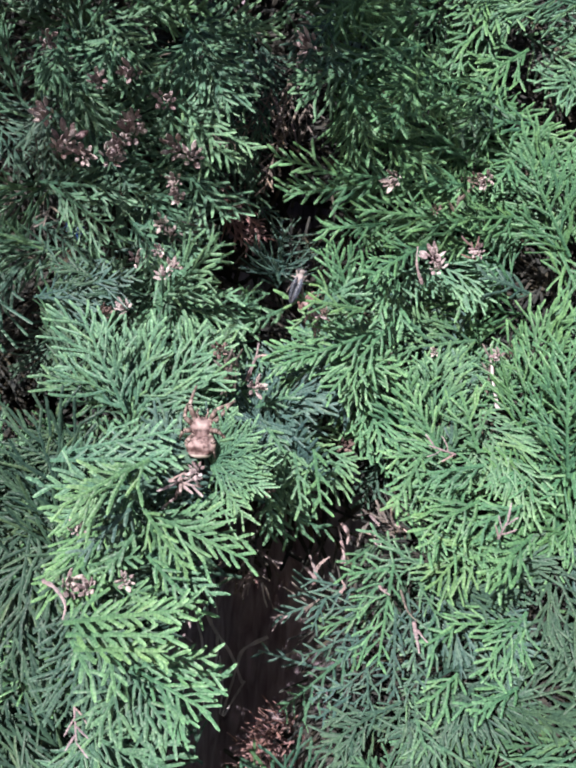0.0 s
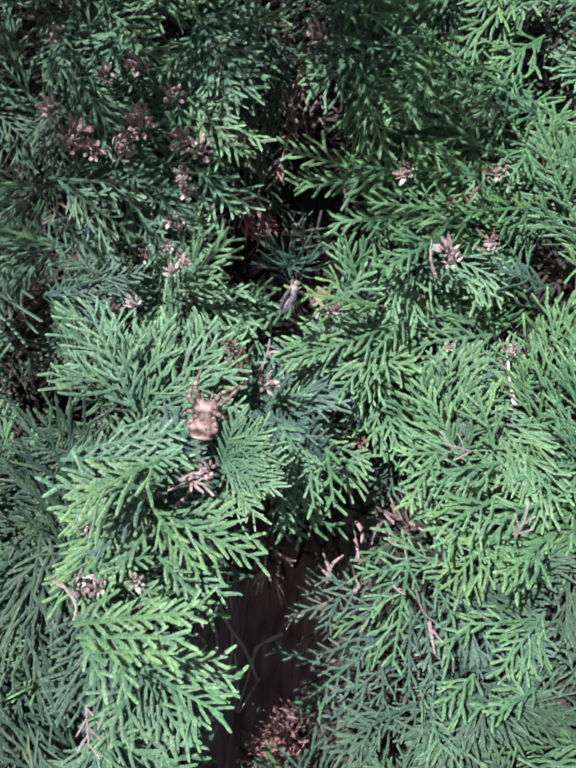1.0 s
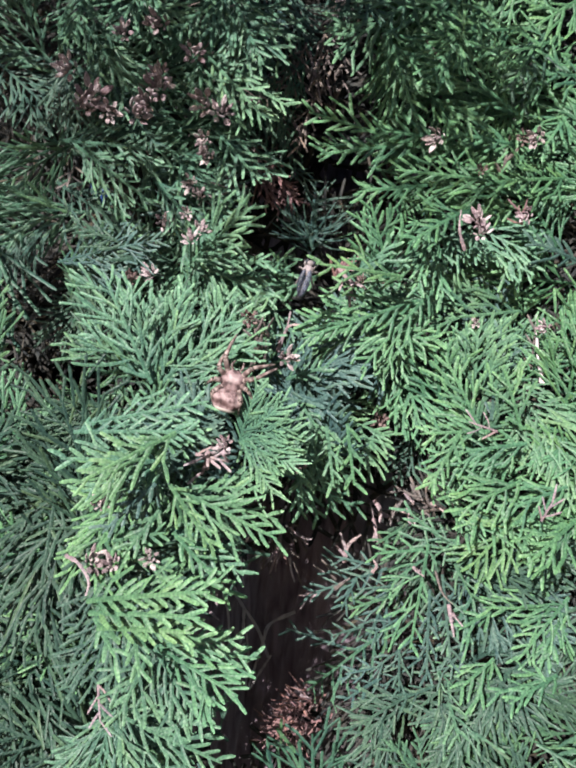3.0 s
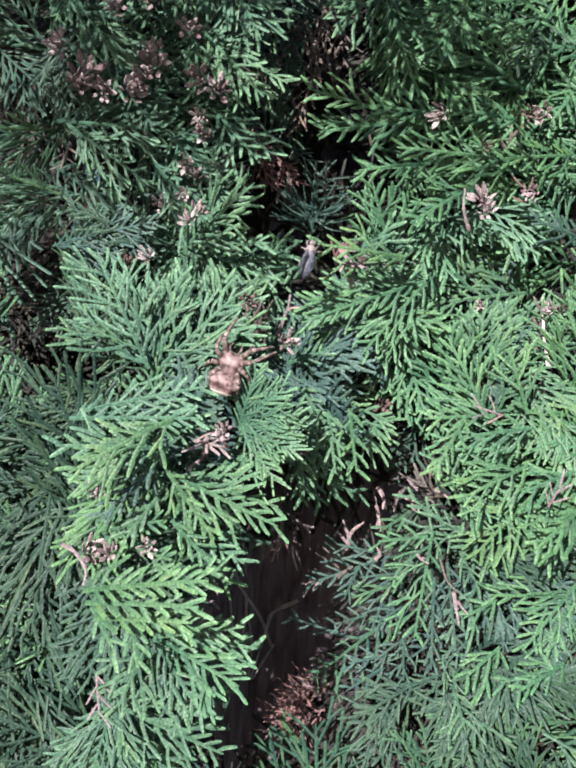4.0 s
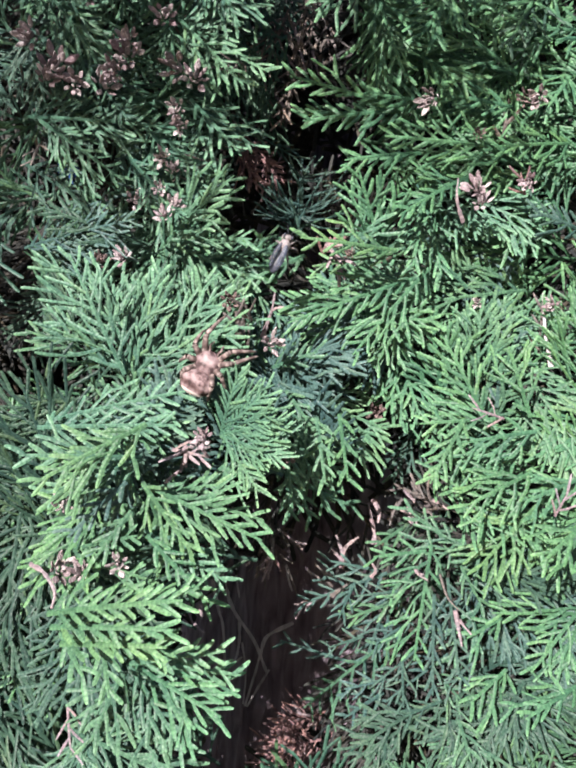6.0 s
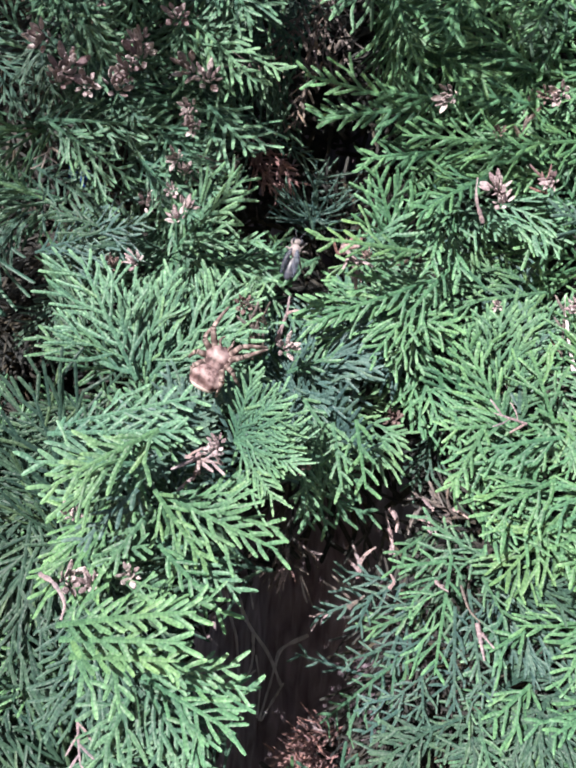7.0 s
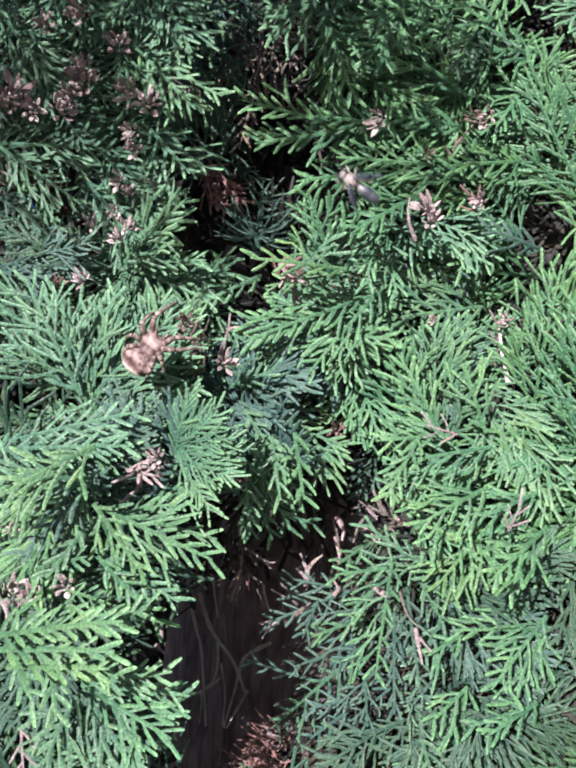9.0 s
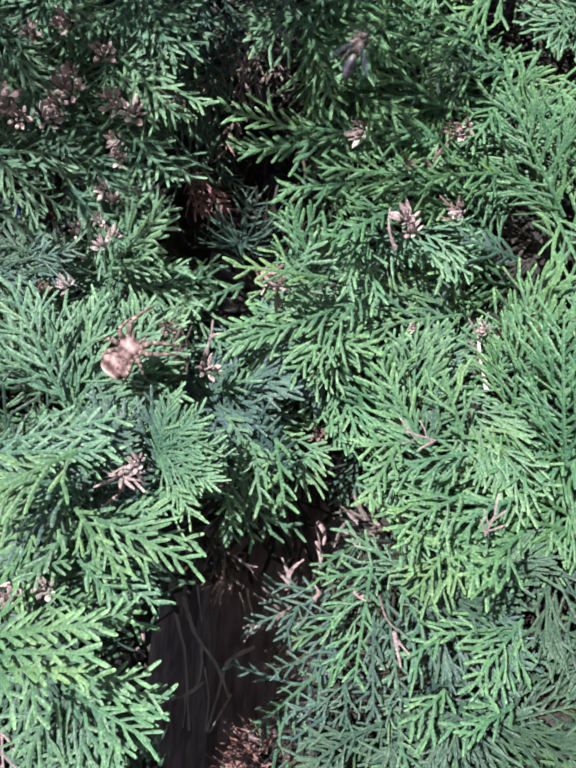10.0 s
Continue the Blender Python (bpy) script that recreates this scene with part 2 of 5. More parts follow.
def woody(name, pts, width, mat, label="", taper=0.6, parent=None):
    """A bare bent twig through a few places, in millimetres."""
    p = [Vector(q) / 1000 for q in pts]
    p = [p[0] + (p[0] - p[1])] + p + [p[-1] + (p[-1] - p[-2])]
    curve = []
    for i in range(1, len(p) - 2):
        for k in range(6):
            t = k / 6
            curve.append(0.5 * ((2 * p[i]) + (p[i + 1] - p[i - 1]) * t + (2 * p[i - 1] - 5 * p[i] + 4 * p[i + 1] - p[i + 2]) * t * t + (3 * p[i] - p[i - 1] - 3 * p[i + 1] + p[i + 2]) * t ** 3))
    curve.append(p[-2])
    rng = np.random.default_rng(len(curve) + int(abs(pts[0][0]) * 10))
    n = len(curve)
    tubes = Tubes()
    tubes.add([c[:] for c in curve], width / 1000 * (1 - taper * np.linspace(0, 1, n)) * rng.uniform(0.7, 1.25, n), 0.8, (0.1, -1, 0.1), np.linspace(0, 0.6, n), 5)
    return part(name, tubes.mesh(name, mat, False), None, parent or hedge, label)


def cone_scale_mesh():
    """One woody cone scale: a thick little tongue, hollow inside and turned out at its tip."""
    bm = bmesh.new()
    rows = []
    for i in range(6):
        s = i / 5
        w = 0.5 * math.sin(math.pi * (0.12 + 0.80 * s)) * (1 - 0.25 * s)
        ring = []
        for j in range(8):
            a = 2 * math.pi * j / 8
            y = w * math.cos(a)
            z = 0.14 * math.sin(a) * (1 - 0.6 * s) + 0.55 * y * y + 0.35 * s * s
            ring.append(bm.verts.new((s, y, z)))
        rows.append(ring)
    for a, b in zip(rows, rows[1:]):
        for j in range(8):
            bm.faces.new((a[j], a[(j + 1) % 8], b[(j + 1) % 8], b[j]))
    bm.faces.new(rows[-1])
    bm.faces.new(rows[0][::-1])
    me = bpy.data.meshes.new("scale")
    bm.to_mesh(me)
    bm.free()
    me.polygons.foreach_set("use_smooth", [True] * len(me.polygons))
    return me


def cone_material(name, a, b_, c):
    m, nt, b = material(name, 0.7, 0.25)
    info = nt.nodes.new("ShaderNodeObjectInfo")
    col = ramp(nt, info.outputs["Random"], [(0.0, a), (0.5, b_), (1.0, c)])
    spots = ramp(nt, tex_noise(nt, 3.5, 5.0), [(0.35, (0.55, 0.5, 0.5)), (0.65, (1.15, 1.1, 1.1))])
    nt.links.new(mixed(nt, 1.0, col, spots, "MULTIPLY"), b.inputs["Base Color"])
    bumped(nt, b, tex_noise(nt, 9.0, 5.0), 0.5, 0.06)
    return m


CONES = {k: cone_scale_mesh() for k in ("rosy", "pale", "brown")}
CONES["rosy"].materials.append(cone_material("cone_rosy", (0.265, 0.19, 0.215), (0.46, 0.378, 0.412), (0.65, 0.58, 0.612)))
CONES["pale"].materials.append(cone_material("cone_pale", (0.242, 0.187, 0.205), (0.440, 0.369, 0.388), (0.616, 0.550, 0.559)))
CONES["brown"].materials.append(cone_material("cone_brown", (0.12, 0.085, 0.085), (0.19, 0.138, 0.135), (0.29, 0.22, 0.21)))


def cone(at, size, look_="rosy", turn=0.0, scales=16):
    """An open seed cone, in millimetres, mouth turned out of the hedge."""
    rng = random.Random(int(at[0] * 7 + at[2] * 13))
    ob = new("cone")
    ob.parent = hedge
    out = (Vector((0.02, -0.2, -0.01)) - Vector(at) / 1000).normalized() + Vector((rng.uniform(-0.5, 0.5), 0, rng.uniform(-0.2, 0.6)))
    m = out.to_track_quat("Z", "Y").to_matrix().to_4x4()
    ob.matrix_basis = Matrix.Translation(Vector(at) / 1000) @ m @ Matrix.Rotation(radians(turn), 4, "Z")
    tagged(ob, {"rosy": "small open rosy-brown woody seed cone", "pale": "small open pale greyish seed cone", "brown": "small dark brown seed cone"}[look_])
    for i in range(scales):
        ring = 0 if i < 7 else 1 if i < 13 else 2
        s = new("scale", CONES[look_])
        s.parent = ob
        a = 2 * math.pi * i / (7, 6, 3)[ring] + rng.uniform(-0.35, 0.35)
        lift = (rng.uniform(22, 52), rng.uniform(48, 72), rng.uniform(66, 86))[ring]
        k = size / 1000 * rng.uniform(0.36, 0.5)
        root = Matrix.Translation((0.14 * (2 - ring) * size / 1000, 0, rng.uniform(-0.1, 0.1) * size / 1000))
        s.matrix_basis = Matrix.Rotation(a, 4, "Z") @ root @ Matrix.Rotation(radians(-lift), 4, "Y") @ Matrix.Rotation(rng.uniform(-0.4, 0.4), 4, "X") @ Matrix.Diagonal((k, k * rng.uniform(0.45, 0.72), k * 0.8, 1))
    return ob

# lower left, standing out towards the camera
spray((-30.7, -55.0, -61.5), (-5.2, -64.0, -53.5), 7.1, 2.7, 'lime', thick=1.15, open_=1.35, layers=3, tilt=-8)
spray((-30.5, -53.8, -64.3), (-6.9, -61.8, -59.2), 3.6, 2.7, 'lime', thick=1.2, open_=1.15, layers=1, tilt=-10)
spray((-28.9, -52.8, -67.5), (-8.2, -59.8, -63.0), 1.8, 3.6, 'lime', thick=1.2, open_=1.15, layers=1, tilt=-10)
spray((-23.8, -45.4, -67.3), (-19.8, -51.4, -76.9), 3.8, 4.8, 'lime', thick=1.2, open_=1.15, layers=1)
spray((-33.2, -42.6, -69.3), (-26.1, -48.3, -75.1), 3.9, 3.9, 'lime', thick=1.2, layers=1)
spray((-21.0, -35.8, -76.6), (-0.6, -43.8, -81.3), 9.0, 8.0, 'green', thick=1.05, open_=1.2, layers=1, tilt=-6)
spray((-17.8, -44.7, -72.9), (0.4, -50.7, -66.4), 3.7, 5.6, 'bright', thick=1.1)
spray((-22.3, -31.6, -78.9), (-7.9, -39.2, -91.7), 8.1, 8.1, 'mid', thick=1.1, open_=1.2, layers=1)
spray((-22.6, -34.8, -79.2), (-26.8, -40.5, -91.3), 7.7, 7.7, 'mid', thick=1.15)
spray((-20.1, -34.8, -40.5), (4.4, -37.8, -48.7), 6.6, 7.6, 'lime', thick=1.05)
spray((-20.5, -36.9, -39.6), (-8.9, -37.8, -53.1), 5.6, 6.5, 'lime', thick=1.05)
spray((-21.1, -33.4, -49.6), (-2.5, -35.4, -58.3), 4.6, 5.5, 'bright', thick=1.0)
spray((-18.5, -38.4, -49.8), (-4.0, -41.2, -61.4), 4.4, 4.4, 'green', thick=1.0, layers=1)
spray((-23.3, -38.4, -39.4), (-32.7, -44.1, -50.2), 4.2, 4.2, 'blue', thick=1.1)
spray((-21.8, -38.5, -45.2), (-27.3, -42.3, -54.0), 4.3, 4.3, 'mid', thick=1.1)
# beside the lower hollow
spray((41.0, 2.0, -55.0), (38.0, -4.0, -82.0), 4, 10, 'green', thick=0.92, layers=1, fan=0.3, open_=0.85)
spray((40.0, 3.0, -57.0), (27.0, 5.0, -60.0), 4, 5, 'green', layers=1, open_=0.8)
spray((53.0, 4.0, -59.0), (34.0, 6.0, -47.0), 8, 5, 'mid', sub=0.3, open_=0.8, layers=1)
spray((31.0, 10.0, -65.0), (8.0, 14.0, -77.0), 5, 7, 'blue', open_=0.8, layers=1, thick=0.9)
spray((29.0, 11.0, -65.0), (15.0, 13.0, -64.0), 3, 4, 'blue', open_=0.6, layers=1, thick=0.9)
spray((23.0, 15.0, -91.0), (3.0, 20.0, -89.0), 3, 3, 'blue', open_=0.5, layers=1, thick=0.9)
spray((34.0, 8.0, -80.0), (10.0, 18.0, -107.0), 14, 4, 'mid', sub=0.2, fan=0.0, open_=0.75, layers=1, thick=0.95)
spray((42.0, -2.0, -66.0), (43.0, -4.0, -90.0), 5, 5, 'blue', thick=0.85, open_=0.8, fan=0.9, layers=1)
spray((45.0, -1.0, -62.0), (49.0, -4.0, -85.0), 5, 6, 'blue', thick=0.85, open_=0.7, layers=1)
spray((47.0, 4.0, -82.0), (32.0, 8.0, -98.0), 6, 7, 'blue', thick=0.75, open_=0.6, sub=0.8, layers=1)
spray((40.0, 6.0, -82.0), (28.0, 6.0, -94.0), 5, 5, 'blue', thick=0.75, open_=0.5, layers=1)
spray((36.0, 6.0, -70.0), (21.0, 10.0, -78.0), 6, 7, 'mid', open_=0.75, layers=1)
spray((33.0, 9.0, -67.0), (26.0, 12.0, -92.0), 8, 8, 'blue', open_=0.75, layers=1)
spray((54.0, 2.0, -67.0), (46.0, -2.0, -82.0), 7, 7, 'mid', open_=0.8, layers=1)
spray((56.0, 0.0, -53.0), (48.0, 0.0, -60.0), 6, 7, 'mid', open_=0.8)
spray((58.0, -2.0, -70.0), (50.0, -4.0, -75.0), 6, 7, 'green', open_=0.8)
# darker look on these two stands in for shaded gaps between twigs
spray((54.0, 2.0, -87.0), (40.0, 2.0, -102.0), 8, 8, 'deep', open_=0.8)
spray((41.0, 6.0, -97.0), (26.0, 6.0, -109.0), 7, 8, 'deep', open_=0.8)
spray((32.0, 8.0, -95.0), (22.0, 12.0, -105.0), 5, 6, 'blue', open_=0.7, layers=1)
spray((50.0, 0.0, -96.0), (53.0, -4.0, -104.0), 8, 8, 'mid')
spray((60.0, -2.0, -82.0), (52.0, -4.0, -90.0), 8, 8, 'green')
spray((34.0, 8.0, -53.0), (27.0, 11.0, -59.0), 5, 5, 'mid', open_=0.7, layers=1)
spray((-13.0, 14.0, 87.0), (-7.0, 11.0, 66.0), 6, 6, 'deep', thick=0.8, open_=0.8, layers=1)
spray((-5.0, 15.0, 82.0), (-11.0, 13.0, 63.0), 6, 6, 'grey', thick=0.8, open_=0.8, layers=1, label='withered greyish brown spray')
spray((-14.0, 17.0, 66.0), (-5.0, 13.0, 46.0), 6, 6, 'deep', thick=0.8, open_=0.8, layers=1)
spray((-1.0, 15.0, 69.0), (-5.0, 12.0, 50.0), 5, 5, 'grey', thick=0.8, open_=0.8, layers=1, label='withered greyish brown spray')
spray((-17.0, 14.0, 76.0), (-13.0, 12.0, 59.0), 5, 5, 'deep', thick=0.8, open_=0.8, layers=1)
spray((0.0, 14.0, 85.0), (-1.0, 11.0, 70.0), 5, 5, 'grey', thick=0.8, open_=0.8, layers=1, label='withered greyish brown spray')
spray((-20.0, 22.0, 54.0), (-7.0, 19.0, 41.0), 5, 5, 'dead', thick=0.8, open_=0.8, layers=1, label='dead reddish-brown spray')
spray((-11.0, 22.0, 44.0), (-6.0, 20.0, 38.0), 4, 4, 'dead', thick=0.8, open_=0.8, layers=1, label='dead reddish-brown spray')
spray((-17.0, 23.0, 48.0), (-13.0, 20.0, 37.0), 4, 4, 'dead', thick=0.8, open_=0.8, layers=1, label='dead reddish-brown spray')
spray((17.0, 33.0, -113.0), (-3.0, 37.0, -124.0), 7, 8, 'dead', thick=0.6, open_=0.75, layers=1, curve=0.2, label='dead reddish-brown spray')
spray((16.0, 34.0, -122.0), (-4.0, 33.0, -127.0), 7, 8, 'dead', thick=0.6, open_=0.75, layers=1, curve=0.2, label='dead reddish-brown spray')
spray((9.0, 36.0, -118.0), (6.0, 35.0, -132.0), 6, 6, 'dead', thick=0.6, open_=0.75, layers=1, curve=0.2, label='dead reddish-brown spray')
spray((1.0, 33.0, -120.0), (12.0, 36.0, -124.0), 6, 6, 'dead', thick=0.6, open_=0.75, layers=1, curve=0.2, label='dead reddish-brown spray')
spray((17.0, 39.0, -118.0), (8.0, 36.0, -116.0), 3, 3, 'rose', thick=0.9, open_=0.6, layers=1, label='dead pinkish spray tip')
spray((50.0, 2.0, -65.0), (43.0, 0.0, -77.0), 5, 5, 'blue', thick=0.75, open_=0.75, layers=1, sub=0.8)
spray((52.0, 0.0, -73.0), (40.0, 2.0, -78.0), 5, 5, 'blue', thick=0.75, open_=0.75, layers=1, sub=0.8)
spray((38.0, 6.0, -75.0), (29.0, 8.0, -83.0), 5, 5, 'blue', thick=0.75, open_=0.75, layers=1, sub=0.8)
spray((36.0, 4.0, -85.0), (37.0, 4.0, -97.0), 5, 5, 'blue', thick=0.75, open_=0.75, layers=1, sub=0.8)
spray((44.0, 2.0, -86.0), (52.0, 0.0, -93.0), 5, 5, 'mid', thick=0.75, open_=0.75, layers=1, sub=0.8)
spray((32.0, 8.0, -92.0), (22.0, 7.0, -95.0), 5, 5, 'blue', thick=0.75, open_=0.75, layers=1, sub=0.8)
spray((23.0, 9.0, -68.0), (19.0, 11.0, -79.0), 5, 5, 'blue', thick=0.75, open_=0.75, layers=1, sub=0.8)
spray((46.0, 2.0, -93.0), (37.0, 4.0, -99.0), 5, 5, 'deep', thick=0.75, open_=0.75, layers=1, sub=0.8)
spray((55.0, 0.0, -78.0), (47.0, -2.0, -88.0), 5, 5, 'blue', thick=0.75, open_=0.75, layers=1, sub=0.8)
spray((26.0, 7.0, -81.0), (17.0, 10.0, -86.0), 5, 5, 'blue', thick=0.75, open_=0.75, layers=1, sub=0.8)
spray((49.0, 4.0, -53.0), (42.0, 2.0, -59.0), 5, 5, 'mid', thick=0.75, open_=0.75, layers=1, sub=0.8)
spray((38.0, 6.0, -50.0), (46.0, 6.0, -55.0), 5, 5, 'mid', thick=0.75, open_=0.75, layers=1, sub=0.8)
spray((34.0, 8.0, -69.0), (23.0, 7.0, -71.0), 5, 5, 'blue', thick=0.75, open_=0.75, layers=1, sub=0.8)
spray((48.0, 0.0, -59.0), (53.0, -2.0, -67.0), 5, 5, 'mid', thick=0.75, open_=0.75, layers=1, sub=0.8)
spray((-8.0, -23.0, -30.0), (-4.0, -31.0, -17.0), 5, 7, 'bright', open_=1.75, thick=0.78, layers=1, sub=0.45, fan=0.75)
spray((-8.0, -23.0, -30.0), (2.0, -31.0, -20.0), 6, 7, 'bright', open_=1.75, thick=0.78, layers=1, sub=0.45, fan=0.75)
spray((-8.0, -23.0, -30.0), (5.0, -31.0, -26.0), 7, 7, 'bright', open_=1.75, thick=0.78, layers=1, sub=0.45, fan=0.75)
spray((-8.0, -23.0, -30.0), (6.0, -31.0, -33.0), 7, 6, 'bright', open_=1.75, thick=0.78, layers=1, sub=0.45, fan=0.75)
spray((-8.0, -23.0, -30.0), (2.0, -31.0, -40.0), 7, 5, 'bright', open_=1.75, thick=0.78, layers=1, sub=0.45, fan=0.75)
spray((7.0, -2.0, -40.0), (11.0, 4.0, -53.0), 4, 4, 'bright', open_=0.7, layers=1)
spray((10.0, 0.0, -43.0), (22.0, 4.0, -48.0), 3, 5, 'bright', open_=0.6, layers=1)
spray((5.0, -6.0, -39.0), (6.0, -2.0, -51.0), 4, 4, 'bright', open_=0.7, layers=1)
spray((-25.0, -6.0, 87.0), (-13.0, -12.0, 64.0), 7, 9, 'mid', sub=0.5)
spray((-25.0, -6.0, 86.0), (-21.0, -12.0, 68.0), 6, 6, 'mid', sub=0.4, fan=0.9)
spray((-48.0, -6.0, 83.0), (-32.0, -12.0, 75.0), 6, 7, 'mid')
spray((-27.0, -4.0, 91.0), (-11.0, -10.0, 92.0), 8, 6, 'bright')
spray((-20.0, -4.0, 89.0), (0.0, -12.0, 88.0), 6, 7, 'bright', thick=1.1)
spray((-58.0, -4.0, 95.0), (-37.0, -10.0, 81.0), 8, 8, 'mid')
spray((-45.0, -4.0, 95.0), (-22.0, -10.0, 94.0), 8, 8, 'green')
spray((42.0, -2.0, 99.0), (21.0, -8.0, 90.0), 8, 8, 'green')
spray((61.0, -2.0, 97.0), (43.0, -8.0, 84.0), 8, 8, 'green', open_=0.8)
spray((67.0, -2.0, 89.0), (51.0, -8.0, 76.0), 8, 8, 'green')
spray((23.0, -2.0, 105.0), (8.0, -8.0, 91.0), 8, 8, 'green')
spray((63.0, -2.0, 108.0), (49.0, -8.0, 93.0), 8, 8, 'mid')
spray((41.0, -4.0, 83.0), (25.0, -10.0, 70.0), 7, 7, 'green', open_=0.85)
spray((62.0, -4.0, 77.0), (43.0, -12.0, 68.0), 7, 8, 'green', open_=0.85)
# inside the upper hollow
spray((-3.6, 44.0, 28.8), (-9.2, 38.3, 38.3), 5.4, 6.4, 'deep', open_=0.7, layers=1)
spray((-38.9, -26.5, -95.8), (-4.8, -29.8, -104.5), 10.5, 8.6, 'mid', thick=1.1)
spray((-31.3, -27.2, -94.4), (-34.8, -32.2, -112.7), 13.3, 13.3, 'mid', thick=0.85, open_=1.2)
# left middle
spray((-32.5, -17.4, -18.4), (-45.5, -23.2, 7.9), 13.6, 10.7, 'bright', open_=0.9, thick=1.05)
spray((-32.2, -14.2, -19.6), (-13.0, -14.4, 2.0), 12.0, 14.0, 'bright', thick=1.05)
spray((-35.0, -14.1, -16.0), (-55.2, -21.6, -9.6), 6.9, 4.9, 'mid')
spray((-33.9, -13.0, -17.9), (-26.3, -17.4, 6.6), 8.0, 8.0, 'bright')
spray((-44.0, -28.0, -29.0), (-15.8, -28.4, -20.6), 5.6, 9.4, 'bright', thick=1.05)
spray((-46.1, -31.3, -30.7), (-15.7, -31.0, -27.7), 4.5, 6.4, 'bright', thick=1.05)
spray((-18.6, -42.6, -27.3), (-36.8, -52.1, -39.0), 8.3, 5.8, 'lime', thick=1.1)
spray((-20.9, -36.6, -34.7), (-41.3, -48.0, -34.4), 5.1, 6.0, 'bright', thick=1.1)
spray((-43.7, -24.0, -59.4), (-20.7, -44.0, -48.9), 5.2, 5.2, 'mid')
# middle
spray((-12.5, -21.2, -40.3), (1.5, -27.8, -36.7), 4.9, 5.9, 'bright', open_=1.2)
spray((-31.3, -3.9, -31.4), (-17.2, -22.0, -40.1), 5.9, 6.9, 'blue')
spray((-0.9, 4.0, -20.3), (28.9, 4.4, -26.2), 3.1, 14.6, 'bright', curve=-0.05)
spray((-0.2, -1.1, -19.7), (19.0, -0.8, -13.4), 2.0, 3.1, 'blue', open_=0.6)
spray((1.4, -1.1, -21.5), (18.3, -1.2, -40.3), 8.1, 10.1, 'bright')
spray((2.7, 1.4, -25.7), (15.2, 3.7, -50.1), 7.1, 8.2, 'mid', open_=0.8)
spray((4.0, -9.9, -23.6), (7.6, -12.8, -47.1), 5.8, 5.8, 'bright')
spray((-5.5, 4.5, -11.6), (11.3, -3.1, -17.6), 6.7, 6.7, 'deep')
# round the upper hollow
spray((-28.2, -9.7, 12.5), (-10.4, -19.8, 27.5), 8.9, 7.9, 'bright')
spray((-31.4, 0.3, 15.3), (-2.5, -3.1, 6.9), 7.3, 9.4, 'mid')
spray((-26.1, 4.3, 10.6), (-2.3, -8.7, 13.9), 5.1, 7.2, 'mid')
spray((-28.4, -5.2, 14.6), (-6.4, -15.8, 14.7), 5.1, 5.1, 'bright')
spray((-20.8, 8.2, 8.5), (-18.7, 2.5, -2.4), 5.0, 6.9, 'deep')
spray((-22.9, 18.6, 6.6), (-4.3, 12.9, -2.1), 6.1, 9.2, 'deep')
# upper left
spray((-27.5, -5.9, 91.2), (-12.1, -16.5, 63.8), 11.1, 9.1, 'mid')
spray((-24.7, -7.5, 85.3), (-33.5, -17.0, 69.6), 9.1, 6.1, 'mid')
spray((-46.5, -0.6, 93.7), (-49.7, -13.6, 73.4), 10.4, 9.4, 'mid')
spray((-64.9, -0.8, 93.2), (-62.1, -12.8, 71.0), 8.4, 8.4, 'mid')
spray((-62.3, -6.9, 75.2), (-45.4, -9.0, 54.9), 9.3, 9.3, 'mid')
spray((-68.3, -4.9, 70.4), (-59.8, -11.0, 47.0), 8.3, 8.3, 'deep')
# the lighter leaf colour stands in for a patch of sun
spray((-27.6, -10.2, 66.9), (-10.1, -17.4, 49.5), 6.9, 9.9, 'bright')
spray((-30.0, -7.5, 70.7), (-26.4, -15.8, 51.8), 7.0, 6.0, 'mid')
spray((-68.0, -3.8, 44.9), (-26.2, -10.7, 41.5), 7.2, 8.2, 'mid')
spray((-62.8, -5.3, 43.4), (-38.4, -11.7, 28.1), 6.1, 7.2, 'mid')
spray((-36.3, -5.3, 43.4), (-18.0, -17.3, 24.5), 8.1, 7.1, 'mid')
spray((-39.2, -6.6, 34.9), (-22.7, -16.7, 19.2), 7.0, 7.0, 'mid')
spray((-23.1, -10.8, 47.6), (-10.2, -18.4, 34.2), 6.9, 6.9, 'bright')
spray((-67.3, -0.6, 12.2), (-36.6, -10.1, 19.2), 7.6, 8.5, 'blue', thick=0.75)
spray((-34.8, -0.0, 14.6), (-59.0, -11.4, 21.1), 6.6, 7.5, 'deep')
spray((-59.7, 8.1, 66.2), (-39.0, -12.5, 43.5), 8.1, 8.1, 'deep')
spray((-67.9, -3.5, 33.6), (-51.4, -9.2, 24.4), 6.7, 6.7, 'deep')
# upper right
# next two: darker looks than their neighbours, as painted shade
spray((24.8, -5.7, 85.0), (6.1, -15.2, 67.6), 9.0, 9.9, 'mid')
spray((12.4, -4.9, 94.1), (5.8, -13.8, 76.2), 8.0, 9.0, 'deep')
spray((17.8, -7.1, 76.5), (26.8, -13.7, 52.4), 9.9, 7.0, 'green')
spray((26.9, -8.4, 47.1), (0.9, -14.4, 52.4), 4.9, 5.8, 'green')
spray((26.9, -7.1, 47.5), (4.9, -15.6, 42.0), 5.9, 4.9, 'green')
spray((25.0, -8.7, 11.4), (18.2, -22.2, 28.3), 6.7, 9.6, 'green')
spray((31.6, -6.6, 37.8), (15.2, -16.3, 33.2), 5.9, 4.9, 'green')
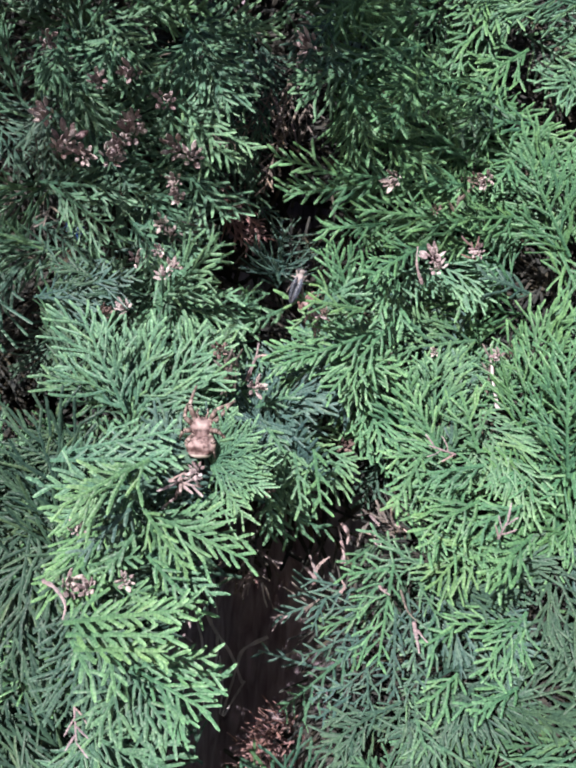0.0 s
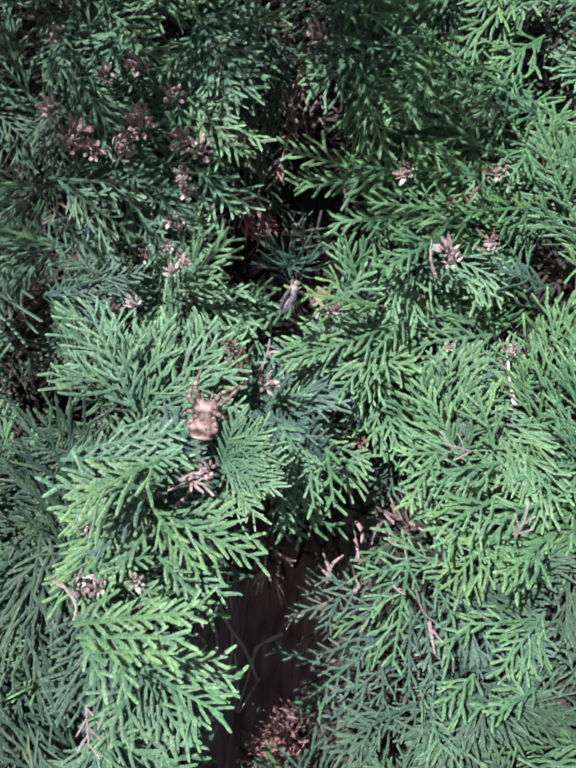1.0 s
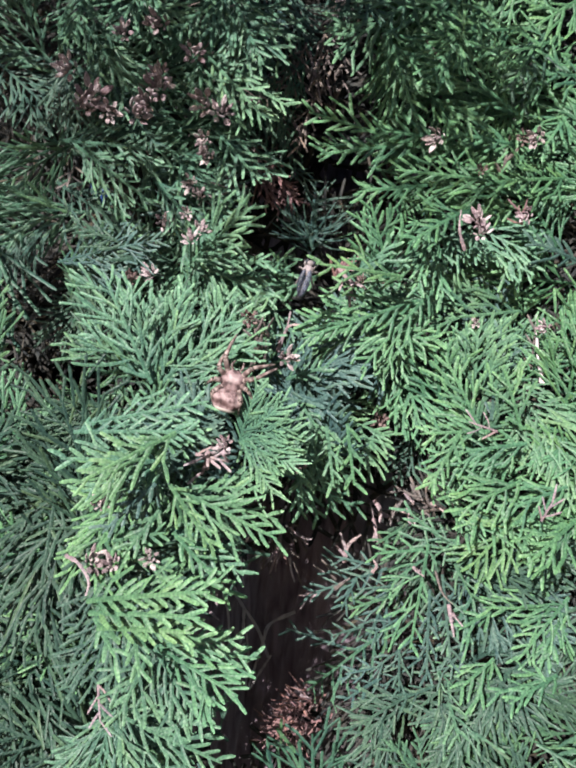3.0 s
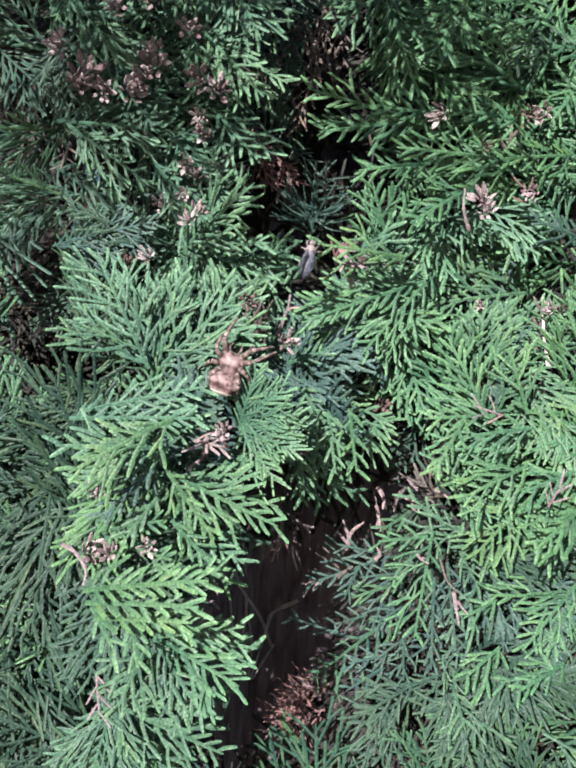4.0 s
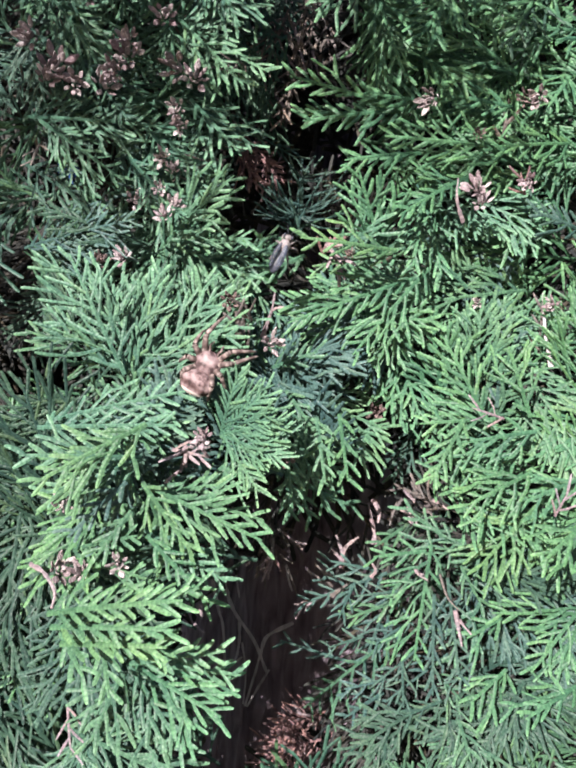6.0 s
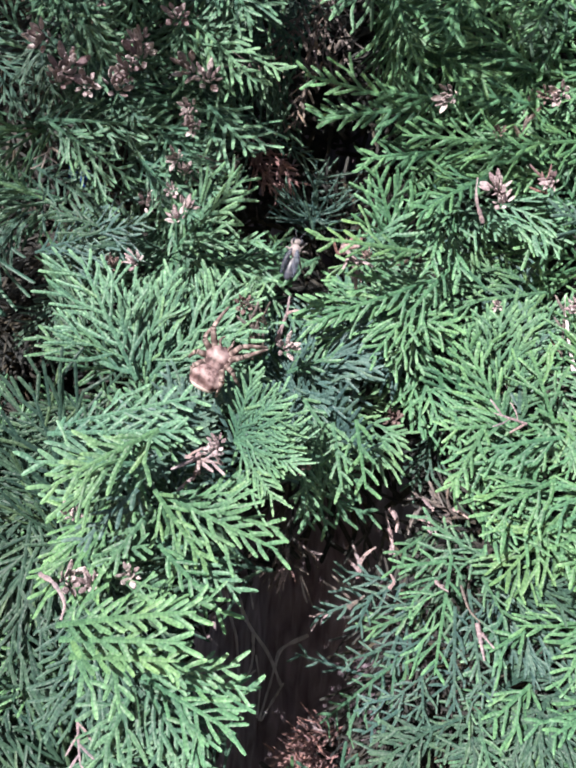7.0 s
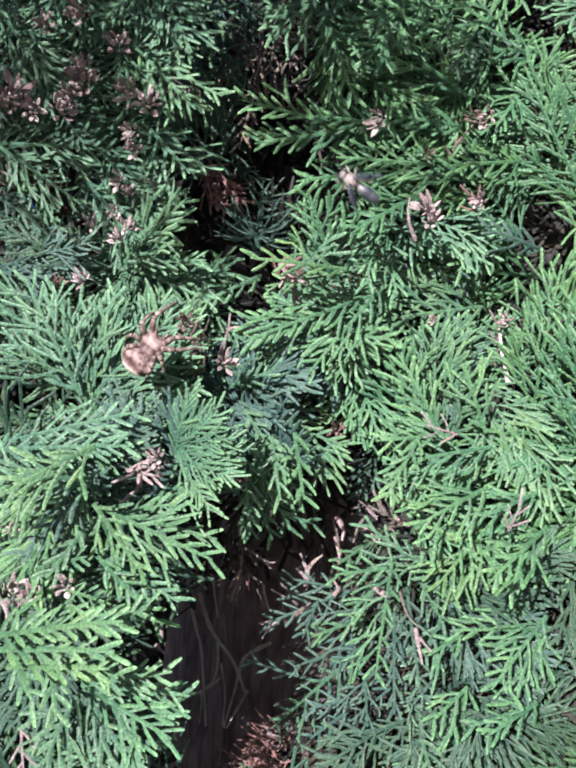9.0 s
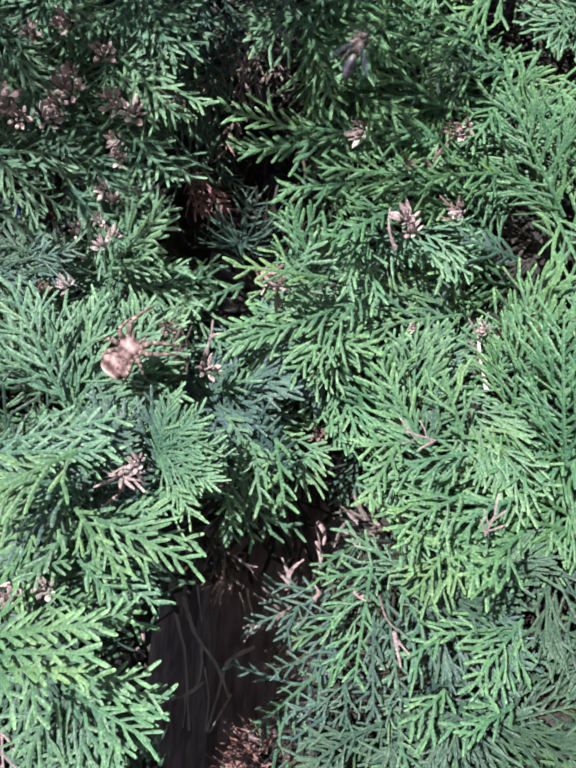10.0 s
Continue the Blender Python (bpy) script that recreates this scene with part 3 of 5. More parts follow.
spray((27.3, -18.2, 12.7), (7.2, -25.5, 13.6), 5.4, 6.3, 'lime', open_=0.8)
spray((31.7, -5.6, 8.5), (4.1, -13.3, -3.4), 5.8, 10.7, 'green')
spray((35.5, -3.4, 11.6), (19.0, -9.5, -9.7), 6.8, 7.8, 'green')
spray((38.7, -3.6, 88.7), (25.8, -11.2, 79.7), 7.5, 7.5, 'green')
spray((52.7, -3.6, 57.7), (31.7, -12.0, 69.0), 8.9, 9.9, 'green', open_=0.9)
spray((41.6, -2.9, 84.3), (29.4, -15.1, 61.9), 8.9, 7.9, 'green')
spray((50.9, -2.5, 79.7), (30.1, -13.8, 72.6), 7.9, 7.9, 'green')
spray((29.5, -5.2, 61.2), (40.2, -11.7, 52.3), 7.0, 7.0, 'green')
spray((52.9, -4.2, 39.8), (23.7, -13.2, 39.9), 8.0, 8.0, 'green', open_=0.95)
spray((34.4, -4.1, 50.2), (19.8, -13.1, 49.0), 6.0, 6.9, 'green')
spray((52.3, -2.5, 50.4), (34.6, -11.5, 50.3), 6.0, 7.0, 'green')
spray((43.5, -4.2, 33.7), (28.3, -19.6, 21.5), 6.6, 6.6, 'green')
spray((33.8, -1.7, 30.1), (31.3, -9.4, 11.6), 7.0, 7.0, 'green')
spray((41.7, 13.4, 31.1), (47.5, 10.8, 6.0), 7.5, 8.5, 'blue', thick=0.75, open_=1.1)
spray((51.1, 13.3, 33.1), (53.2, 12.4, 8.0), 7.5, 7.5, 'blue', thick=0.75, open_=1.1)
# right
spray((41.4, 4.5, -19.4), (36.4, -3.1, 1.5), 9.0, 9.0, 'green')
spray((51.0, -4.4, -23.1), (39.9, -3.8, -4.6), 9.0, 8.0, 'green')
spray((54.0, 0.6, -20.5), (54.5, 2.4, 4.6), 6.2, 6.2, 'blue', open_=0.7)
spray((60.9, -4.4, -22.1), (53.4, -2.6, -1.0), 7.0, 7.0, 'green', open_=0.7)
spray((29.7, 8.8, -6.8), (35.8, -0.8, -23.9), 9.2, 7.2, 'green')
spray((21.0, 13.2, -4.6), (30.6, 6.8, -24.8), 8.4, 7.4, 'green')
spray((20.9, -0.1, 0.2), (38.0, -4.9, -1.0), 6.9, 6.9, 'green')
spray((61.7, -8.4, -25.0), (38.6, -9.8, -30.1), 9.9, 7.9, 'green')
spray((53.0, -7.5, -22.8), (35.5, -8.4, -25.0), 4.9, 6.9, 'green')
spray((45.6, -8.4, -23.4), (38.2, -14.6, -37.6), 6.8, 4.8, 'lime')
spray((61.0, -9.7, -34.2), (46.8, -13.2, -42.2), 8.1, 9.1, 'green')
spray((63.2, -7.5, -41.7), (51.1, -4.4, -58.5), 9.3, 8.3, 'lime')
spray((38.2, 28.0, -25.6), (31.2, 24.2, -43.1), 7.0, 5.0, 'deep')
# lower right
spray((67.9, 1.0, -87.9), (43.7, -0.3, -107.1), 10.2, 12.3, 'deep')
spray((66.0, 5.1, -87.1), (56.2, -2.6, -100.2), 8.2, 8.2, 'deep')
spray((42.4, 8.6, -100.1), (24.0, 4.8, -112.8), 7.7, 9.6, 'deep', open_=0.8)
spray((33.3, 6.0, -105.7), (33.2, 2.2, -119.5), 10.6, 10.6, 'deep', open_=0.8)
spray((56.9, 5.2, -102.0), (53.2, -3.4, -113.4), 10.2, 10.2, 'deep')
# right edge, seen late
spray((72.8, -6.7, -34.8), (56.1, -10.5, -42.8), 6.5, 6.5, 'green')
spray((71.7, -22.0, -40.0), (59.9, -29.6, -49.7), 7.4, 6.3, 'green')
spray((78.9, -0.4, -67.3), (56.0, -4.2, -68.3), 6.4, 8.5, 'green', open_=0.8)
spray((77.1, -2.0, -63.7), (64.4, -7.7, -79.9), 7.3, 7.3, 'green')
spray((75.5, -4.0, -83.4), (63.3, -11.6, -88.8), 6.3, 6.3, 'green')
spray((70.6, 5.2, 44.8), (49.2, -9.4, 39.6), 6.2, 6.2, 'green')
spray((74.3, 6.4, 23.2), (59.3, -3.5, 26.2), 6.2, 6.2, 'blue')
spray((64.6, 6.5, 29.0), (53.4, 2.6, 17.4), 6.2, 6.2, 'green')
spray((69.5, -3.6, 67.9), (49.6, -9.4, 66.1), 6.9, 6.9, 'green')
spray((57.7, -2.9, 78.8), (49.0, -11.4, 61.4), 6.9, 6.9, 'deep')
spray((68.6, 1.0, 63.8), (59.3, -7.5, 49.2), 7.1, 7.1, 'green')
# pale sprays beside the bright fan
spray((-30.0, -20.0, -27.0), (-18.0, -27.0, -29.0), 5, 6, 'bright', open_=0.9)
spray((-31.0, -20.0, -32.0), (-21.0, -26.0, -33.0), 4, 4, 'lime', open_=0.8)
spray((-20.0, -22.0, -44.0), (-7.0, -28.0, -40.0), 5, 6, 'bright', open_=0.9)
# hanging sprays between the fan and the lower hollow
spray((12.0, -15.0, -25.0), (15.0, -18.0, -39.0), 6, 7, 'bright', open_=0.7, layers=1)
spray((17.0, -13.0, -24.0), (20.0, -15.0, -39.0), 6, 6, 'green', open_=0.7, layers=1)
# withered sprays
spray((-23.5, 42.0, 51.3), (-7.9, 38.0, 41.6), 5.7, 6.9, 'dead', label='dead reddish-brown spray', open_=0.9, thick=0.8)
spray((-25.5, 36.0, 60.8), (-18.9, 34.1, 50.3), 3.5, 3.5, 'dead', label='dead reddish-brown spray', open_=0.9, thick=0.8, layers=1)
spray((-6.6, 65.0, -66.8), (-9.0, 63.1, -84.9), 6.4, 6.4, 'grey', label='withered dark grey spray', open_=1.1, thick=0.6)
spray((-6.2, 63.0, -68.7), (4.3, 59.2, -72.3), 2.6, 3.8, 'grey', label='withered dark grey spray', open_=0.5, layers=1)
spray((-2.7, 38.0, 69.2), (-7.5, 32.3, 85.6), 6.9, 6.9, 'grey', label='withered greyish brown spray', open_=0.5)
spray((2.9, 38.0, 70.3), (1.9, 34.2, 82.4), 4.6, 4.6, 'grey', label='withered greyish brown spray', open_=0.5)
spray((-8.3, 46.0, 60.0), (-12.0, 42.2, 70.3), 5.7, 5.7, 'grey', label='withered greyish brown spray', open_=0.6)
spray((44.1, 22.0, -49.5), (36.2, 16.3, -42.4), 4.3, 5.4, 'grey', label='withered greyish brown spray', open_=0.5)
spray((21.6, 51.0, -126.4), (-7.5, 54.8, -134.7), 6.7, 7.8, 'dead', label='dead reddish-brown spray', open_=0.85, thick=0.6, curve=0.15)
spray((19.1, 53.0, -137.1), (-4.8, 54.9, -129.9), 5.6, 6.7, 'dead', label='dead reddish-brown spray', open_=0.85, thick=0.6, curve=0.15)
spray((13.2, 65.0, -138.6), (19.2, 61.2, -127.4), 4.4, 4.4, 'rose', label='dead pinkish spray tip', open_=0.6)
spray((15.0, 55.0, -149.2), (12.5, 49.3, -135.2), 5.6, 5.6, 'rose', label='dead pinkish spray tip', open_=0.5)
spray((53.5, -13.0, -22.5), (46.3, -16.8, -20.5), 1.0, 1.0, 'rose', label='dead orange-brown spray tip', open_=0.7, thick=0.6, layers=1)
spray((-33.8, -35.3, -87.0), (-32.0, -37.2, -95.2), 1.0, 1.0, 'rose', label='dead orange-brown spray tip', open_=0.6, thick=0.6, layers=1)
spray((11.4, -13.2, 14.5), (15.4, -17.0, 9.7), 3.6, 3.6, 'rose', label='dead straw-coloured spray', open_=0.6)
spray((-14.5, -26.1, -32.6), (-16.0, -28.0, -34.7), 2.0, 2.0, 'rose', label='dead pinkish spray tip', open_=0.7)
spray((9.9, -5.2, 13.2), (11.9, -9.0, 16.6), 1.8, 1.8, 'dead', label='dead reddish-brown spray', open_=0.6)
spray((64.9, 10.4, -6.3), (64.2, 6.6, 7.5), 2.0, 2.0, 'grey', label='dead greyish-brown spray', open_=0.5, thick=0.7, layers=1)
spray((57.0, -0.2, 30.6), (55.0, -4.0, 34.5), 1.1, 1.1, 'dead', label='dead reddish-brown spray', open_=0.6, thick=0.6, layers=1)
spray((50.8, -0.2, 42.8), (50.8, -4.0, 47.1), 2.0, 2.0, 'grey', label='withered greyish brown spray', open_=0.5)
spray((64.5, -18.0, -42.3), (65.7, -21.8, -37.1), 1.0, 1.0, 'rose', label='dead pinkish spray tip', open_=0.7, thick=0.6, layers=1)
spray((-6.3, -13.0, -8.5), (-7.6, -18.0, -2.8), 3.1, 3.1, 'grey', label='withered dark grey spray', open_=0.8, thick=0.8)
spray((-4.6, -13.0, -4.0), (-5.5, -18.0, -0.9), 2.1, 2.1, 'grey', label='withered dark grey spray', open_=0.7, thick=0.8, layers=1)
spray((-18.0, -25.2, -33.8), (-11.1, -28.0, -34.2), 1.0, 1.0, 'rose', label='dead straw-coloured spray', open_=0.7, thick=0.9, layers=1)
spray((-9.9, -25.2, -34.9), (-11.6, -28.0, -31.9), 1.0, 1.0, 'rose', label='dead straw-coloured spray', open_=0.7, thick=0.9, layers=1)
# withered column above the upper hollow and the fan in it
# first two: the column's shade is put into the deep leaf colour
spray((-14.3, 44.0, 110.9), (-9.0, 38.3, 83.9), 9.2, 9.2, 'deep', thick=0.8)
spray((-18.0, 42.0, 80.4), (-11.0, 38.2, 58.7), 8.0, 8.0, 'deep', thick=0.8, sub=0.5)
spray((-14.7, 26.0, 52.7), (-0.5, 22.2, 43.9), 4.3, 4.3, 'blue', thick=0.7, layers=1)
spray((0.6, 22.0, 22.8), (-7.3, 16.3, 34.7), 6.5, 6.5, 'blue', thick=0.6, sub=0.4, layers=1, fan=0.9)
spray((0.6, 22.0, 23.2), (10.0, 16.3, 34.5), 5.4, 5.4, 'blue', thick=0.6, sub=0.4, layers=1, fan=0.9)
spray((-1.3, -0.2, 6.5), (-6.6, -5.0, 15.7), 5.0, 5.0, 'green')
spray((-0.3, 40.0, 104.5), (-1.5, 34.3, 78.8), 6.9, 5.8, 'grey', label='withered greyish brown spray', open_=0.7, thick=0.75)
spray((-12.2, 40.0, 73.5), (-13.5, 36.2, 58.4), 5.8, 5.8, 'grey', label='withered greyish brown spray', open_=0.7, thick=0.75)
spray((-22.2, 44.0, 105.7), (-15.9, 40.2, 84.2), 6.9, 6.9, 'grey', label='withered greyish brown spray', open_=0.7, thick=0.75)
# between the hollows
spray((5.4, -1.3, 13.6), (-9.5, -7.9, 4.8), 4.1, 5.2, 'bright')
spray((20.6, -7.0, 2.3), (5.5, -11.8, -2.6), 4.0, 6.0, 'green')
spray((-0.1, -6.0, -14.4), (10.6, -10.8, -10.1), 4.0, 4.0, 'mid')
spray((3.6, -5.8, -19.7), (13.6, -8.7, -31.6), 4.1, 6.2, 'bright')
# beside the spider's way
spray((-35.3, -11.3, -23.5), (-4.6, -18.3, -14.4), 5.1, 5.1, 'bright')
spray((-19.2, -8.4, -26.1), (-12.3, -16.0, -16.8), 4.0, 4.0, 'mid')
spray((-7.7, 3.6, 4.1), (2.2, -2.1, -3.1), 4.1, 4.1, 'mid')
spray((-6.5, 0.0, -10.9), (5.3, -7.6, -8.4), 4.0, 4.0, 'mid', open_=0.8)
spray((14.3, -12.1, 12.5), (24.9, -17.8, 21.2), 5.7, 5.7, 'bright')
spray((46.0, 8.8, 9.0), (33.7, 3.1, 19.4), 6.5, 6.5, 'bright')
spray((-19.9, -3.5, 82.4), (-20.9, -11.1, 80.8), 2.0, 1.0, 'grey', label='withered greyish brown spray', open_=0.6, thick=0.75, layers=1, sub=0.6)
spray((-14.9, -5.4, 34.9), (-18.9, -13.0, 32.9), 1.0, 1.0, 'grey', label='withered greyish brown spray', open_=0.6, thick=0.75, layers=1, sub=0.6)
spray((-36.3, -0.1, 84.3), (-32.4, -7.7, 76.9), 2.0, 1.0, 'grey', label='withered greyish brown spray', open_=0.6, thick=0.75, layers=1, sub=0.6)
spray((-63.0, -4.1, 38.1), (-61.5, -11.7, 31.1), 2.0, 1.0, 'grey', label='withered greyish brown spray', open_=0.6, thick=0.75, layers=1, sub=0.6)
spray((-41.1, -2.8, 57.7), (-41.9, -10.4, 58.5), 1.0, 1.0, 'grey', label='withered greyish brown spray', open_=0.6, thick=0.75, layers=1, sub=0.6)
spray((-13.6, -5.5, 58.5), (-16.4, -13.1, 53.7), 1.0, 1.0, 'grey', label='withered greyish brown spray', open_=0.6, thick=0.75, layers=1, sub=0.6)
spray((-11.4, -6.4, 57.6), (-13.0, -14.0, 55.7), 1.0, 1.0, 'grey', label='withered greyish brown spray', open_=0.6, thick=0.75, layers=1, sub=0.6)
spray((-67.4, -0.1, 52.4), (-66.5, -7.7, 52.4), 2.0, 1.0, 'grey', label='withered greyish brown spray', open_=0.6, thick=0.75, layers=1, sub=0.6)
spray((-29.1, -3.9, 66.3), (-28.9, -11.5, 67.8), 1.0, 1.0, 'grey', label='withered greyish brown spray', open_=0.6, thick=0.75, layers=1, sub=0.6)
spray((-27.5, -0.7, 36.2), (-25.3, -8.3, 30.3), 1.0, 1.0, 'grey', label='withered greyish brown spray', open_=0.6, thick=0.75, layers=1, sub=0.6)
# cones
cone((-63.5, -11.9, 61.4), 6.7, 'rosy', 220)
cone((-57.0, -10.9, 54.7), 8.4, 'rosy', 340)
cone((-58.8, -11.0, 52.0), 6.0, 'rosy', 295)
cone((-52.1, -10.6, 51.2), 6.0, 'rosy', 315)
cone((-44.8, -10.2, 51.1), 7.1, 'rosy', 355)
cone((-41.8, -11.7, 53.8), 5.9, 'rosy', 60)
cone((-38.2, -13.1, 57.2), 7.6, 'rosy', 145)
cone((-38.8, -13.1, 60.5), 5.3, 'rosy', 56)
cone((-25.2, -16.2, 52.3), 6.7, 'pale', 160)
cone((-20.8, -16.2, 50.3), 6.1, 'rosy', 85)
cone((-25.1, -14.9, 43.8), 4.7, 'pale', 2)
cone((-24.2, -14.0, 40.3), 4.7, 'rosy', 134)
cone((-28.2, -13.0, 33.1), 4.7, 'pale', 64)
cone((-25.5, -13.2, 30.1), 3.3, 'pale', 262)
cone((-28.0, -15.3, 25.1), 3.5, 'rosy', 185)
cone((-35.0, -10.6, 23.2), 5.1, 'rosy', 297)
cone((-22.2, -21.6, 20.0), 4.0, 'pale', 120)
cone((-24.8, -19.9, 17.9), 4.3, 'rosy', 48)
cone((-41.1, -15.0, 7.6), 4.2, 'brown', 151)
cone((-39.1, -5.0, 10.3), 4.9, 'rosy', 58)
cone((-9.5, -15.0, 0.1), 4.3, 'brown', 108)
cone((0.9, -17.0, -9.0), 5.1, 'pale', 339)
cone((32.8, -13.5, 47.7), 5.5, 'pale', 5)
cone((44.3, -11.1, 28.9), 6.0, 'rosy', 324)
cone((45.6, -10.6, 26.0), 4.9, 'rosy', 95)
cone((-10.3, -30.0, -30.4), 4.2, 'rosy', 171)
cone((-11.9, -29.5, -32.0), 2.8, 'pale', 98)
cone((-37.2, -35.4, -59.2), 5.9, 'pale', 235)
cone((-32.4, -37.0, -58.8), 4.8, 'pale', 135)
cone((-31.8, -48.5, -43.2), 3.8, 'pale', 299)
cone((6.6, -23.4, -34.4), 4.0, 'brown', 347)
cone((25.1, 9.9, -23.9), 5.0, 'brown', 166)
cone((7.5, -14.0, 82.1), 6.5, 'rosy', 28)
cone((-29.9, -13.9, 65.7), 5.7, 'rosy', 66)
cone((-39.7, -13.0, 73.3), 6.0, 'pale', 150)
cone((-49.3, -12.5, 71.0), 5.1, 'rosy', 60)
cone((-64.0, -13.0, 81.6), 5.1, 'rosy', 135)
cone((-19.4, -51.7, -52.5), 4.0, 'pale', 235)
cone((56.8, -8.7, 50.3), 5.0, 'pale', 278)
cone((53.9, -8.8, 50.1), 3.7, 'brown', 95)
cone((56.9, -4.9, 32.2), 4.2, 'rosy', 300)
cone((44.0, -10.4, 41.2), 3.0, 'brown', 0)
cone((17.5, -21.8, 10.6), 2.8, 'brown', 115)
cone((48.6, 6.5, 4.9), 2.8, 'pale', 45)
cone((65.3, 1.3, 5.0), 3.8, 'rosy', 340)
# bare and dead twigs
woody('bare_twig', ((19.0, 18.0, -67.0), (19.0, 18.0, -63.0), (17.0, 17.0, -58.0)), 1.5, FOLIAGE["rose"], 'dead pinkish forked twig')
woody('bare_twig', ((19.0, 18.0, -64.0), (20.0, 18.0, -61.0), (23.0, 17.0, -58.0)), 1.4, FOLIAGE["rose"], 'dead pinkish forked twig')
woody('bare_twig', ((19.0, 18.0, -65.0), (17.0, 18.0, -63.0), (16.0, 17.0, -62.0)), 1.2, FOLIAGE["rose"], 'dead pinkish forked twig')
woody('bare_twig', ((27.0, 28.0, -62.0), (27.0, 28.0, -58.0), (25.0, 26.0, -50.0)), 1.2, FOLIAGE["rose"], 'dead pinkish twig tip')
woody('bare_twig', ((31.0, 28.0, -55.0), (32.0, 27.0, -52.0), (33.0, 26.0, -49.0)), 1.1, FOLIAGE["grey"], 'withered grey twig tip')
woody('bare_twig', ((47.0, -3.0, -69.0), (48.0, -4.0, -73.0), (49.0, -4.0, -77.0)), 1.5, FOLIAGE["rose"], 'dead pinkish twig tip')
woody('bare_twig', ((48.0, -4.0, -71.0), (49.0, -4.0, -72.0), (51.0, -4.0, -74.0)), 1.0, FOLIAGE["rose"], 'dead pinkish twig tip')
woody('bare_twig', ((43.0, -2.0, -61.0), (45.0, -3.0, -66.0), (48.0, -3.0, -69.0)), 0.8, FOLIAGE["grey"], 'thin brown bare twig')
woody('bare_twig', ((11.0, 25.0, -79.0), (9.0, 25.0, -80.0), (7.0, 24.0, -84.0)), 1.1, FOLIAGE["rose"], 'dead pinkish twig tip')
woody('bare_twig', ((10.0, 25.0, -80.0), (8.0, 25.0, -80.0), (6.0, 24.0, -80.0)), 1.0, FOLIAGE["rose"], 'dead pinkish twig tip')
woody('bare_twig', ((16.0, 20.0, -75.0), (18.0, 19.0, -74.0), (20.0, 18.0, -72.0)), 1.3, FOLIAGE["rose"], 'pale straw-coloured twig tip')
woody('bare_twig', ((37.0, -4.0, -60.0), (38.0, -5.0, -61.0), (40.0, -5.0, -62.0)), 0.9, FOLIAGE["rose"], 'dead pinkish twig tip')
woody('bare_twig', ((27.0, 16.0, -68.0), (27.0, 15.0, -66.0), (26.0, 14.0, -65.0)), 1.0, FOLIAGE["rose"], 'dead pinkish twig tip')
woody('bare_twig', ((33.0, 14.0, -49.0), (35.0, 14.0, -50.0), (37.0, 13.0, -52.0)), 1.0, FOLIAGE["rose"], 'dead pinkish twig tip')
woody('bare_twig', ((41.0, 8.0, -45.0), (43.0, 8.0, -46.0), (45.0, 7.0, -47.0)), 1.0, FOLIAGE["rose"], 'dead pinkish twig tip')
woody('bare_twig', ((37.0, 10.0, -41.0), (38.0, 10.0, -43.0), (39.0, 9.0, -45.0)), 0.9, FOLIAGE["grey"], 'withered grey twig tip')
woody('bare_twig', ((34.0, 14.0, -44.0), (36.0, 14.0, -46.0), (37.0, 13.0, -46.0)), 0.9, FOLIAGE["rose"], 'dead pinkish twig tip')
woody('bare_twig', ((39.0, 12.0, -49.0), (41.0, 12.0, -49.0), (42.0, 11.0, -51.0)), 0.9, FOLIAGE["grey"], 'withered grey twig tip')
woody('bare_twig', ((2.0, 12.0, 26.0), (-4.0, 10.0, 25.0), (-9.0, 6.0, 26.0)), 0.8, FOLIAGE["blue"], 'slender blue-green twig')
woody('bare_twig', ((2.0, 12.0, 26.0), (-3.0, 10.0, 27.0), (-8.0, 6.0, 30.0)), 0.8, FOLIAGE["blue"], 'slender blue-green twig')
woody('bare_twig', ((2.0, 12.0, 25.0), (-2.0, 10.0, 28.0), (-6.0, 6.0, 32.0)), 0.8, FOLIAGE["blue"], 'slender blue-green twig')
woody('bare_twig', ((2.0, 12.0, 24.0), (-1.0, 10.0, 29.0), (-4.0, 6.0, 34.0)), 0.8, FOLIAGE["blue"], 'slender blue-green twig')
woody('bare_twig', ((2.0, 12.0, 23.0), (0.0, 10.0, 29.0), (-1.0, 6.0, 34.0)), 0.8, FOLIAGE["blue"], 'slender blue-green twig')
woody('bare_twig', ((2.0, 12.0, 27.0), (8.0, 10.0, 30.0), (14.0, 6.0, 37.0)), 0.8, FOLIAGE["blue"], 'slender blue-green twig')
woody('bare_twig', ((2.0, 12.0, 27.0), (8.0, 10.0, 28.0), (14.0, 6.0, 33.0)), 0.8, FOLIAGE["blue"], 'slender blue-green twig')
woody('bare_twig', ((2.0, 12.0, 26.0), (8.0, 10.0, 25.0), (14.0, 6.0, 26.0)), 0.8, FOLIAGE["blue"], 'slender blue-green twig')
woody('bare_twig', ((2.0, 12.0, 26.0), (7.0, 10.0, 23.0), (13.0, 6.0, 22.0)), 0.8, FOLIAGE["blue"], 'slender blue-green twig')
woody('bare_twig', ((2.0, 12.0, 25.0), (5.0, 10.0, 31.0), (9.0, 6.0, 37.0)), 0.8, FOLIAGE["blue"], 'slender blue-green twig')
woody('bare_twig', ((-9.0, -10.0, -12.0), (-8.0, -13.0, -8.0), (-8.0, -15.0, -4.0)), 0.9, FOLIAGE["grey"], 'withered grey twig tip')
